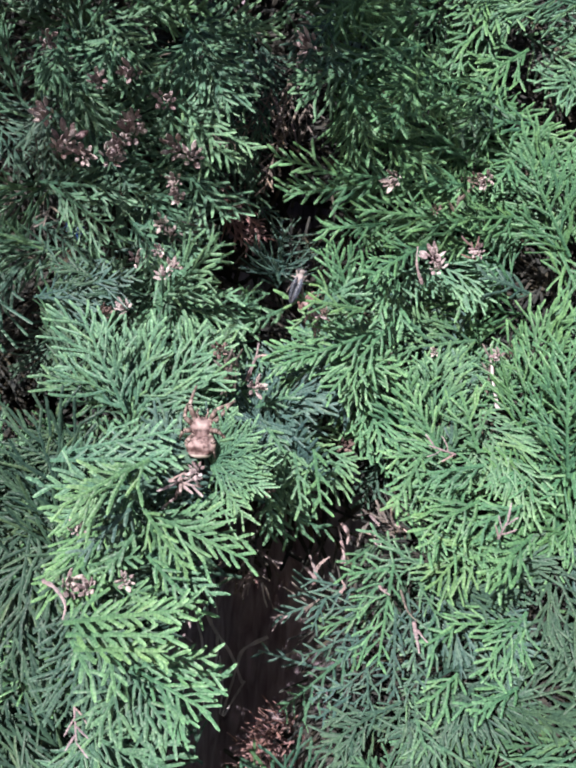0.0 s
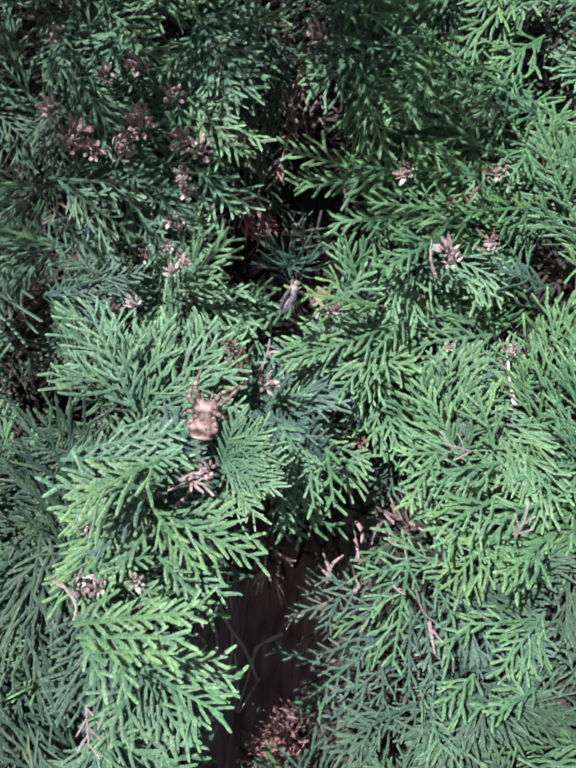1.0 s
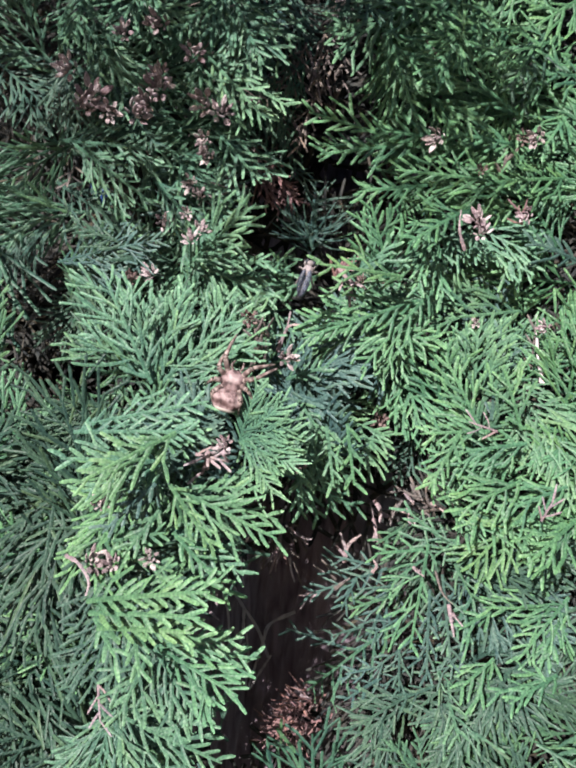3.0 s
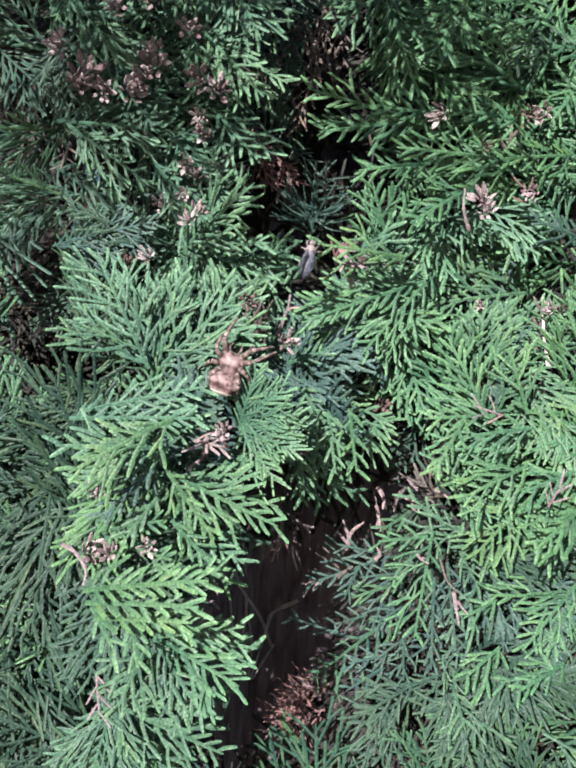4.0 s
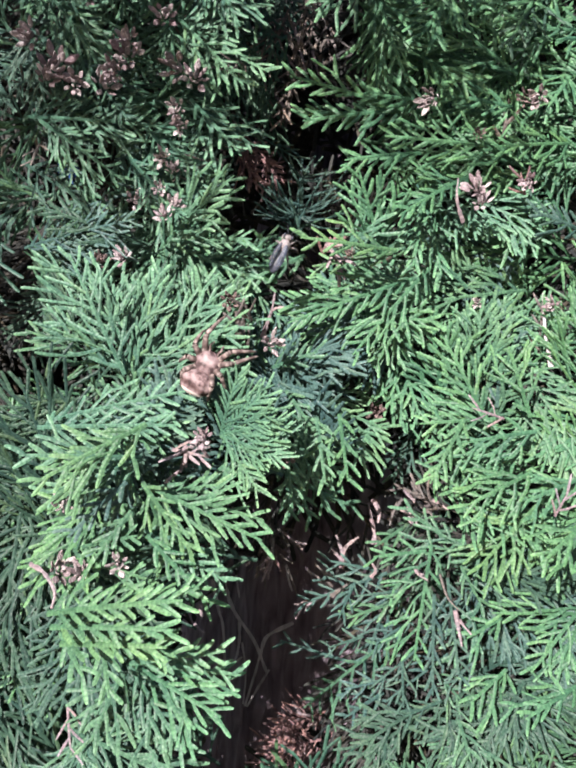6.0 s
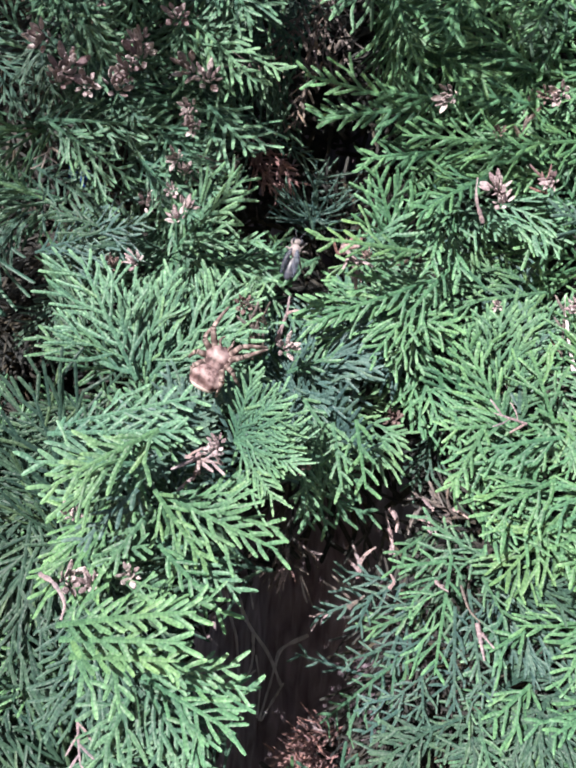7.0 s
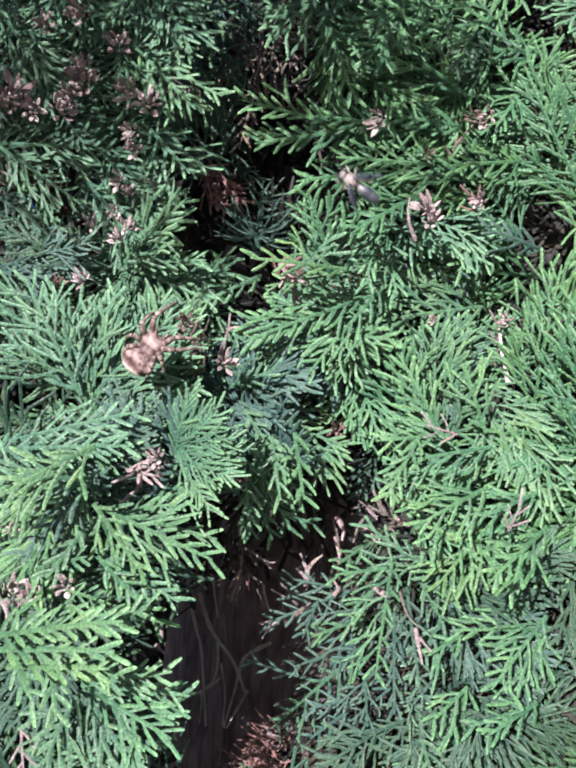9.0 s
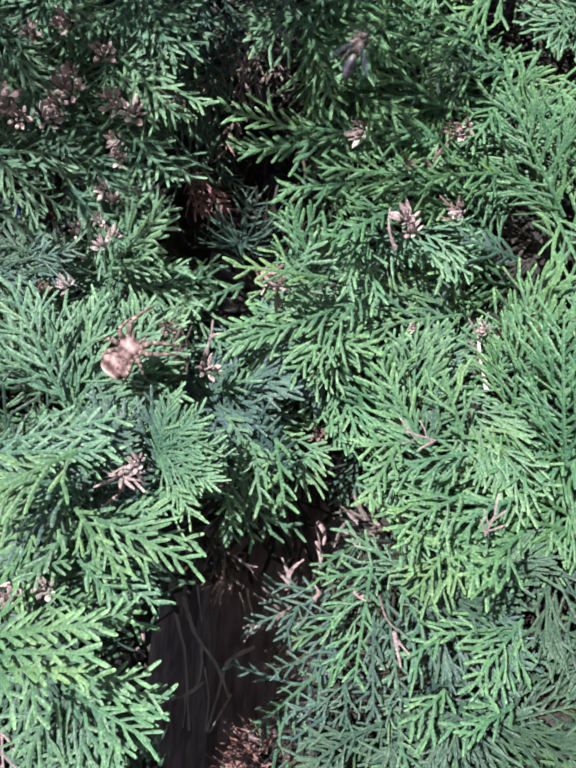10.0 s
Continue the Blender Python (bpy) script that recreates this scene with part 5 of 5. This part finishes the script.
def trunk():
    """The hedge's own stem behind the hollows: fibrous bark in ridges."""
    bm = bmesh.new()
    rings = []
    for i in range(120):
        z = -1.0 + i * 0.0125
        ring = []
        for j in range(64):
            a = 2 * math.pi * j / 64
            r = 0.056 * (1 + 0.10 * noise.noise(Vector((math.cos(a) * 5, math.sin(a) * 5, z * 3))) + 0.05 * math.sin(9 * a + 3 * z) + 0.05 * noise.noise(Vector((math.cos(a) * 14, math.sin(a) * 14, z * 9))))
            r *= 1 + max(0.0, -0.8 - z)
            ring.append(bm.verts.new((0.003 + 0.02 * math.sin(z * 2) + r * math.cos(a), 0.18 + r * math.sin(a), z)))
        rings.append(ring)
    for a, b in zip(rings, rings[1:]):
        for j in range(64):
            bm.faces.new((a[j], a[(j + 1) % 64], b[(j + 1) % 64], b[j]))
    return part("trunk", bm, BARK, hedge, "brown fibrous bark trunk inside the hedge")


trunk()


def scrap():
    """A crumpled scrap of plastic film caught among the twigs."""
    bm = bmesh.new()
    rows = []
    for i in range(9):
        row = []
        for j in range(7):
            u, v = i / 8 - 0.5, j / 6 - 0.5
            n = noise.noise(Vector((u * 4, v * 4, 2.0)))
            row.append(bm.verts.new((0.0052 * u + 0.0006 * n, 0.003 * n, 0.0038 * v * (1 + 0.4 * math.sin(5 * u)))))
        rows.append(row)
    faces = [bm.faces.new((a[j], a[j + 1], b[j + 1], b[j])) for a, b in zip(rows, rows[1:]) for j in range(6)]
    bmesh.ops.solidify(bm, geom=faces, thickness=0.00008)
    film_mat, fnt, fb = material("blue_plastic", 0.35, 0.5)
    fnt.links.new(ramp(fnt, tex_noise(fnt, 400.0), [(0.3, (0.01, 0.03, 0.16)), (0.7, (0.02, 0.07, 0.30))]), fb.inputs["Base Color"])
    ob = part("plastic_scrap", bm, film_mat, None)
    ob.matrix_basis = pose(-0.0574, 0.0000, 0.0322, 0, 20, 15)
    return tagged(ob, "small crumpled deep-blue plastic scrap caught in the hedge twigs", "scrap")


scrap()


# ---- the ground ----
ground_mat, gnt, gb = material("earth", 0.9, 0.2)
gnt.links.new(ramp(gnt, tex_noise(gnt, 6.0, 8.0), [(0.3, (0.05, 0.04, 0.03)), (0.6, (0.10, 0.085, 0.06)), (0.8, (0.08, 0.11, 0.05))]), gb.inputs["Base Color"])
bm = bmesh.new()
bmesh.ops.create_grid(bm, x_segments=40, y_segments=40, size=60)
for v in bm.verts:
    v.co.z = -1.0 + (0.01 * noise.noise(v.co * 0.7) if v.co.length > 4 else 0)
ground = part("ground", bm, ground_mat, None)
tagged(ground, "bare brown earth with sparse grass", "ground", kind="structure")


# ---- spider and bee ----
def crawling(x, y, z, heading, tip=0.0, lean=0.0):
    """A pose in millimetres for an animal with its back to the open side of the hedge; heading: degrees clockwise from up."""
    return pose(x / 1000, y / 1000, z / 1000, 90) @ pose(0, 0, 0, 0, 0, -heading) @ pose(0, 0, 0, tip, lean, 0)


def egg(size, middle=(0, 0, 0), back=0.0, seg=20, rings=14, lumps=0.0):
    """A lumpy ellipsoid in millimetres, long along y; back: how much fuller its rear is than its front."""
    bm = bmesh.new()
    bmesh.ops.create_uvsphere(bm, u_segments=seg, v_segments=rings, radius=1)
    for v in bm.verts:
        x, y, z = v.co
        x, y, z = x, z, -y
        w = 1 - back * y * 0.5
        n = 1 + lumps * noise.noise(Vector((x, y, z)) * 2.2)
        v.co = Vector(((x * w * size[0] / 2) * n + middle[0], y * size[1] / 2 + middle[1], (z * w * size[2] / 2) * n + middle[2])) / 1000
    return bm


def limb(points, widths, sides=8):
    """A jointed limb through places in millimetres, swollen between its joints."""
    tubes = Tubes()
    pts, ws = [], []
    for (a, b), (wa, wb) in zip(zip(points, points[1:]), zip(widths, widths[1:])):
        for k in range(5):
            s = k / 5
            pts.append([p + (q - p) * s for p, q in zip(a, b)])
            ws.append((wa + (wb - wa) * s) * (0.92 + 0.14 * math.sin(math.pi * s)))
    pts.append(points[-1])
    ws.append(widths[-1] * 0.5)
    tubes.add(np.array(pts) / 1000, np.array(ws) / 1000, 1.0, (0.03, 0.02, 1), np.linspace(0, 1, len(pts)), sides)
    return tubes


def chitin(name, colours, scale, rough=0.55, stretch=(1, 1, 1), bump=0.3):
    m, nt, b = material(name, rough, 0.4)
    co = nt.nodes.new("ShaderNodeTexCoord")
    mp = nt.nodes.new("ShaderNodeMapping")
    mp.inputs["Scale"].default_value = stretch
    nt.links.new(co.outputs["Object"], mp.inputs["Vector"])
    n = nt.nodes.new("ShaderNodeTexNoise")
    n.inputs["Scale"].default_value, n.inputs["Detail"].default_value = scale, 5.0
    nt.links.new(mp.outputs[0], n.inputs["Vector"])
    nt.links.new(ramp(nt, n.outputs["Fac"], colours), b.inputs["Base Color"])
    bumped(nt, b, n.outputs["Fac"], bump, 0.0004)
    return m


def abdomen_material():
    """Rosy tan with a scalloped dark-edged leaf mark and a pale hind rim."""
    m, nt, b = material("spider_abdomen", 0.7, 0.2)
    co = nt.nodes.new("ShaderNodeTexCoord")
    sep = nt.nodes.new("ShaderNodeSeparateXYZ")
    nt.links.new(co.outputs["Object"], sep.inputs[0])
    base = ramp(nt, tex_noise(nt, 620.0, 6.0), [(0.36, (0.06, 0.036, 0.037)), (0.46, (0.17, 0.112, 0.116)), (0.62, (0.28, 0.205, 0.21))])
    w = nt.nodes.new("ShaderNodeTexWave")
    w.wave_type, w.bands_direction = "BANDS", "Y"
    w.inputs["Scale"].default_value, w.inputs["Distortion"].default_value, w.inputs["Detail"].default_value = 95.0, 5.0, 3.0
    nt.links.new(co.outputs["Object"], w.inputs["Vector"])
    marks = ramp(nt, w.outputs["Fac"], [(0.0, (0.28, 0.2, 0.19)), (0.3, (0.9, 0.88, 0.88)), (1.0, (1.05, 1.05, 1.05))])
    col = mixed(nt, 0.9, base, marks, "MULTIPLY")
    hind = nt.nodes.new("ShaderNodeMapRange")
    hind.inputs["From Min"].default_value, hind.inputs["From Max"].default_value = -0.00455, -0.0048
    nt.links.new(sep.outputs["Y"], hind.inputs["Value"])
    nt.links.new(mixed(nt, hind.outputs[0], col, (0.5, 0.42, 0.4)), b.inputs["Base Color"])
    bumped(nt, b, tex_noise(nt, 900.0, 4.0), 0.4, 0.0004)
    return m


def leg_material():
    m, nt, b = material("spider_leg", 0.6, 0.3)
    at = nt.nodes.new("ShaderNodeAttribute")
    at.attribute_name = "growth"
    mul = nt.nodes.new("ShaderNodeMath")
    mul.operation, mul.inputs[1].default_value = "MULTIPLY", 15.0
    nt.links.new(at.outputs["Fac"], mul.inputs[0])
    sn = nt.nodes.new("ShaderNodeMath")
    sn.operation = "SINE"
    nt.links.new(mul.outputs[0], sn.inputs[0])
    half = nt.nodes.new("ShaderNodeMapRange")
    half.inputs["From Min"].default_value = -1.0
    nt.links.new(sn.outputs[0], half.inputs["Value"])
    bands = ramp(nt, half.outputs[0], [(0.15, (0.13, 0.088, 0.085)), (0.5, (0.20, 0.145, 0.138)), (0.85, (0.28, 0.215, 0.205))])
    mott = ramp(nt, tex_noise(nt, 800.0, 4.0), [(0.38, (0.35, 0.35, 0.35)), (0.6, (1.15, 1.15, 1.15))])
    nt.links.new(mixed(nt, 1.0, bands, mott, "MULTIPLY"), b.inputs["Base Color"])
    return m


SPIDER = 0.88


def spider_egg(size, middle=(0, 0, 0), back=0.0, seg=20, rings=14, lumps=0.0):
    return egg([v * SPIDER for v in size], [v * SPIDER for v in middle], back, seg, rings, lumps)


def spider_limb(points, widths, sides=8):
    return limb([tuple(v * SPIDER for v in p) for p in points], [w * SPIDER for w in widths], sides)


SPIDER_LEG = leg_material()
SPIDER_CARAPACE = chitin("spider_carapace", [(0.38, (0.05, 0.03, 0.032)), (0.47, (0.15, 0.097, 0.102)), (0.64, (0.25, 0.178, 0.184))], 620.0)
spider = tagged(new("spider"), "plump rosy-tan orb-weaver spider with banded legs, crawling on the hedge", "spider")
part("cephalothorax", spider_egg((6.6, 6.4, 3.8), (0, 1.9, 0.2), -0.1, 28, 20, lumps=0.16), SPIDER_CARAPACE, spider, "tan mottled cephalothorax")
part("abdomen", spider_egg((8.0, 6.4, 5.2), (0, -3.2, 1.0), 0.15, 32, 24, 0.22), abdomen_material(), spider, "plump rosy-tan abdomen with dark scalloped marks and a pale rim")
for side in (-1, 1):
    part("pedipalp", spider_limb([(side * 0.9, 4.6, 0), (side * 1.6, 6.2, 0.7), (side * 1.2, 7.4, -0.5)], [0.7, 0.65, 0.45]).mesh("pedipalp", SPIDER_LEG), None, spider)
    part("eye", spider_egg((0.5, 0.5, 0.5), (side * 0.6, 5.3, 1.2), seg=8, rings=6), chitin("spider_eye", [(0.3, (0.01, 0.01, 0.01)), (0.7, (0.03, 0.02, 0.02))], 100.0, 0.1), spider)
# way of the thigh and of the shin, in degrees from straight ahead, and length
LEG_WAYS = {-1: ((18, -6, 0.98), (50, 6, 0.66), (95, 140, 0.55), (140, 190, 0.68)), 1: ((34, 60, 0.86), (56, 40, 0.92), (98, 140, 0.58), (140, 186, 0.68))}
spider_legs = []
for side in (-1, 1):
    for n, (way, low, k) in enumerate(LEG_WAYS[side]):
        hip = Vector((side * (2.0 + 0.2 * (n in (1, 2))), 3.9 - 1.2 * n, 0.0))
        a, c = radians(way), radians(low)
        d = Vector((side * math.sin(a), math.cos(a), 0))
        knee = d * 4.6 * k + Vector((0, 0, 2.4))
        upper = spider_limb([(0, 0, 0), tuple(d * 3.5 * k + Vector((0, 0, 2.2))), tuple(knee)], [1.6, 1.45, 1.2])
        leg = part("leg", upper.mesh("leg", SPIDER_LEG), None, spider)
        b = Vector((side * math.sin(c), math.cos(c), 0))
        lower = spider_limb([tuple(knee), tuple(knee + b * 3.3 * k + Vector((0, 0, -1.6))), tuple(knee + b * 6.2 * k + Vector((0, 0, -4.6)))], [1.15, 0.9, 0.5])
        part("shin", lower.mesh("shin", SPIDER_LEG), None, leg)
        spider_legs.append((leg, hip * SPIDER / 1000, side, n))

BEE_FUR = chitin("bee_fur", [(0.3, (0.15, 0.12, 0.125)), (0.55, (0.27, 0.225, 0.235)), (0.75, (0.38, 0.33, 0.34))], 1500.0, 0.8, bump=1.0)
BEE_DARK = chitin("bee_dark", [(0.3, (0.018, 0.018, 0.026)), (0.6, (0.04, 0.04, 0.055)), (0.8, (0.09, 0.08, 0.09))], 500.0, 0.35)
BEE_BANDS = chitin("bee_bands", [(0.36, (0.02, 0.022, 0.035)), (0.5, (0.05, 0.052, 0.075)), (0.64, (0.19, 0.175, 0.19))], 420.0, 0.4, (0.05, 1, 0.05))
BEE_LEG = chitin("bee_leg", [(0.3, (0.10, 0.08, 0.08)), (0.7, (0.30, 0.26, 0.27))], 900.0, 0.5)
wing_mat, wnt, wb = material("bee_wing", 0.4, 0.25)
wnt.links.new(ramp(wnt, tex_noise(wnt, 600.0, 3.0), [(0.35, (0.02, 0.024, 0.042)), (0.65, (0.13, 0.145, 0.21))]), wb.inputs["Base Color"])
wb.inputs["Alpha"].default_value = 0.62
BEE = 0.61
bee = tagged(new("bee"), "small bee with a tan furry thorax, dark abdomen and smoky wings", "bee")


def small_egg(size, middle=(0, 0, 0), back=0.0, seg=20, rings=14, lumps=0.0):
    return egg([v * BEE for v in size], [v * BEE for v in middle], back, seg, rings, lumps)


def small_limb(points, widths, sides=8):
    return limb([tuple(v * BEE for v in p) for p in points], [w * BEE for w in widths], sides)


thorax = part("thorax", small_egg((4.0, 4.6, 3.8), (0, 1.0, 0.2), lumps=0.16), BEE_FUR, bee, "tan furry thorax")
part("abdomen", small_egg((3.7, 8.2, 3.5), (0, -5.3, -0.2), 0.1, lumps=0.05), BEE_BANDS, bee, "dark banded abdomen")
head = part("head", small_egg((2.9, 2.2, 2.6), (0, 4.0, -0.2)), BEE_LEG, bee)
for side in (-1, 1):
    part("eye", small_egg((1.1, 1.8, 1.9), (side * 1.4, 4.4, 0.1), seg=12, rings=8), BEE_DARK, head)
    part("antenna", small_limb([(side * 0.5, 5.2, 0.5), (side * 1.1, 6.4, 0.9), (side * 1.9, 8.0, 0.4)], [0.28, 0.26, 0.24], 6).mesh("antenna", BEE_DARK), None, head)
    for n, (way, k) in enumerate(((25, 0.55), (70, 0.5), (155, 0.85))):
        a = radians(way)
        d = Vector((side * math.sin(a), math.cos(a), 0))
        o = Vector((side * 1.5, 2.2 - 1.2 * n, -1.3))
        part("leg", small_limb([tuple(o), tuple(o + d * 2.6 * k + Vector((0, 0, 0.3))), tuple(o + d * 4.6 * k + Vector((0, 0, -1.6))), tuple(o + d * 6.0 * k + Vector((0, -0.5, -2.4)))], [0.7, 0.75, 0.6, 0.3], 6).mesh("leg", BEE_LEG), None, bee)


def wing_mesh(side, length, width):
    """A thin, slightly cupped wing with raised veins, hinged at the origin, along -y."""
    bm = bmesh.new()
    top = []
    for i in range(13):
        s = i / 12
        row = []
        w = width * (math.sin(math.pi * min(1.0, 0.06 + 0.86 * s ** 0.8)) ** 0.7)
        for j in range(7):
            u = j / 6
            z = 0.25 * math.sin(math.pi * u) + (0.10 if j in (0, 2, 4) else 0.0) + 0.12 * math.sin(3 * s)
            row.append(bm.verts.new(Vector((side * (u * w - 0.25 * w + 0.22 * length * s), -length * s, z)) * BEE / 1000))
        top.append(row)
    faces = [bm.faces.new((a[j], a[j + 1], b[j + 1], b[j])) for a, b in zip(top, top[1:]) for j in range(6)]
    bmesh.ops.solidify(bm, geom=faces, thickness=0.00006)
    return bm


bee_wings = []
for side in (-1, 1):
    for length, width, hinge, fold in ((9.2, 2.1, (0.8, 1.4, 2.0), -14), (6.6, 1.8, (0.9, 0.4, 1.8), -12)):
        w = part("wing", wing_mesh(side, length, width), wing_mat, bee, "smoky translucent wing")
        bee_wings.append((w, Vector((side * hinge[0], hinge[1], hinge[2])) * BEE / 1000, side, fold))


def motions():
    walk(spider, [
        (0, crawling(-10.2, -27.0, -21.9, -2)),
        (0.2, crawling(-10.8, -27.1, -22.0, -2)),
        (0.4, crawling(-11.6, -27.2, -19.3, -4)),
        (0.6, crawling(-11.2, -27.2, -18.5, 0)),
        (0.8, crawling(-11.1, -27.3, -17.8, 0)),
        (1, crawling(-12.2, -27.4, -18.1, 2)),
        (1.2, crawling(-13.0, -27.5, -19.4, 4)),
        (1.5, crawling(-11.8, -27.6, -17.8, 6)),
        (2, crawling(-10.6, -27.8, -17.4, 10)),
        (2.5, crawling(-10.2, -28.0, -17.5, 12)),
        (4, crawling(-10.4, -28.6, -17.0, 14)),
        (4.5, crawling(-11.0, -28.8, -17.4, 16)),
        (5, crawling(-10.7, -29.0, -16.8, 18)),
        (5.2, crawling(-10.8, -29.0, -17.1, 20)),
        (6.5, crawling(-12.2, -29.0, -15.5, 26)),
        (6.8, crawling(-12.9, -29.0, -15.0, 26)),
        (7, crawling(-12.1, -29.0, -14.5, 26)),
        (7.1, crawling(-13.0, -28.7, -14.0, 24)),
        (7.2, crawling(-13.9, -28.5, -12.4, 20)),
        (7.3, crawling(-15.2, -28.2, -8.5, 0)),
        (7.4, crawling(-16.3, -28.0, -7.7, -24)),
        (7.5, crawling(-15.5, -27.8, -8.9, -36)),
        (7.6, crawling(-16.1, -27.7, -8.7, 12)),
        (7.7, crawling(-14.7, -27.5, -8.5, 28)),
        (7.8, crawling(-14.2, -27.3, -8.9, 32)),
        (8, crawling(-14.7, -27.0, -8.4, 34)),
        (8.3, crawling(-14.1, -26.9, -8.4, 36)),
        (8.6, crawling(-15.9, -26.7, -7.9, 36)),
        (9, crawling(-14.4, -26.5, -7.9, 36)),
        (9.5, crawling(-15.5, -26.2, -7.5, 36)),
        (10, crawling(-15.7, -26.0, -7.5, 34)),
    ])
    # each leg swings at its hip, the front pairs most, while the body creeps upwards
    for leg, hip, side, n in spider_legs:
        rng = random.Random(50 + n * 2 + side)
        rows = []
        for t in (0.0, 0.4, 0.8, 1.2, 1.6, 2.0, 2.5, 4.0, 4.5, 5.2, 6.5, 7.0, 7.2, 7.4, 7.6, 7.8, 8.2, 8.6, 9.0, 9.5, 10.0):
            lively = 20 if 7.1 < t < 7.7 else 7
            rows.append((t, Matrix.Translation(hip) @ pose(0, 0, 0, rng.uniform(-0.5, 0.5) * lively, 0, rng.uniform(-1, 1) * lively * (1.3 if n < 2 else 0.7))))
        walk(leg, rows)
    walk(bee, [
        (0, crawling(10.6, -26.0, 17.5, 16, 0, 0)),
        (0.3, crawling(8.4, -26.0, 16.6, 14, 0, 0)),
        (0.5, crawling(8.0, -26.0, 15.7, 16, 5, 0)),
        (0.8, crawling(7.3, -26.0, 14.8, 18, -4, 0)),
        (1, crawling(6.7, -26.0, 13.5, 20, 0, 0)),
        (1.5, crawling(6.0, -26.0, 13.1, 18, 4, 0)),
        (2, crawling(5.7, -26.0, 12.5, 12, 0, 0)),
        (2.5, crawling(4.7, -26.0, 10.8, 14, 0, 0)),
        (4, crawling(5.6, -26.0, 11.0, 10, 3, 0)),
        (4.5, crawling(4.0, -26.0, 11.0, 12, 0, 0)),
        (5, crawling(4.2, -26.0, 11.2, 10, -3, 0)),
        (5.2, crawling(4.4, -26.0, 11.3, 14, 0, 0)),
        (6.5, crawling(2.5, -26.0, 10.1, 22, 0, 0)),
        (6.8, crawling(2.2, -26.0, 9.9, 20, 0, 0)),
        (7, crawling(2.6, -26.0, 9.8, 14, 4, 0)),
        (7.1, crawling(1.8, -26.0, 9.2, 16, 0, 10)),
        (7.2, crawling(0.3, -26.0, 8.9, 24, 8, -10)),
        (7.3, crawling(4.0, -45.0, 6.3, 30, 15, 10)),
        (7.4, crawling(18.0, -36.0, 10.9, 75, 20, 15)),
        (7.5, crawling(42.3, -45.0, -1.2, 110, 10, 20)),
        (7.6, crawling(43.3, -45.0, -0.1, 60, 0, 10)),
        (7.7, crawling(43.1, -45.0, 0.5, 0, 10, 0)),
        (7.8, crawling(25.7, -45.0, 2.8, -60, 20, -15)),
        (7.9, crawling(18.8, -45.0, 5.7, -20, 60, 10)),
        (8, crawling(28.7, -45.0, 5.8, 30, 45, 10)),
        (8.1, crawling(43.9, -45.0, 5.4, 80, 30, 15)),
        (8.2, crawling(54.4, -45.0, 7.0, 100, 25, 15)),
        (8.3, crawling(50.0, -45.0, 9.3, 40, 20, 0)),
        (8.4, crawling(37.8, -45.0, 7.1, -30, 25, -10)),
        (8.5, crawling(30.4, -45.0, 10.6, -40, 40, -20)),
        (8.6, crawling(35.3, -45.0, 11.5, 20, 40, 0)),
        (8.7, crawling(42.1, -45.0, 16.0, 30, 40, 10)),
        (8.8, crawling(41.8, -45.0, 16.7, 0, 35, 0)),
        (8.9, crawling(37.8, -45.0, 19.1, -40, 25, -10)),
        (9, crawling(29.0, -45.0, 24.0, -55, 15, -10)),
        (9.1, crawling(29.0, -45.0, 26.4, -10, 25, 0)),
        (9.2, crawling(36.7, -45.0, 28.9, 40, 30, 10)),
        (9.3, crawling(39.9, -45.0, 34.5, 20, 35, 10)),
        (9.4, crawling(36.4, -45.0, 37.1, -30, 25, 0)),
        (9.5, crawling(26.5, -45.0, 42.0, -45, 20, -10)),
        (9.6, crawling(29.5, -45.0, 44.2, 10, 25, 0)),
        (9.7, crawling(34.5, -45.0, 47.7, 20, 30, 10)),
        (9.8, crawling(27.7, -45.0, 50.3, -30, 25, -5)),
        (9.9, crawling(29.1, -45.0, 51.4, 0, 25, 0)),
        (10, crawling(31.9, -45.0, 51.6, 20, 25, 5)),
    ])
    # wings lie folded while it clings to the hedge, then beat as it flies off
    for wing, hinge, side, fold in bee_wings:
        rows = [(t, Matrix.Translation(hinge) @ pose(0, 0, 0, 0, 0, side * (fold + d))) for t, d in ((0.0, 0), (1.0, 5), (2.5, 0), (4.5, 4), (6.5, 2), (7.0, 8), (7.2, 14))]
        rows.append((7.3, Matrix.Translation(hinge) @ pose(0, 0, 0, 0, side * -10, side * (fold + 40))))
        for k in range(1, 82):
            up = 36 if k % 2 else -26
            rows.append((7.3 + k / 30, Matrix.Translation(hinge) @ pose(0, 0, 0, 0, side * -up, side * (40 + fold))))
        walk(wing, rows)


motions()
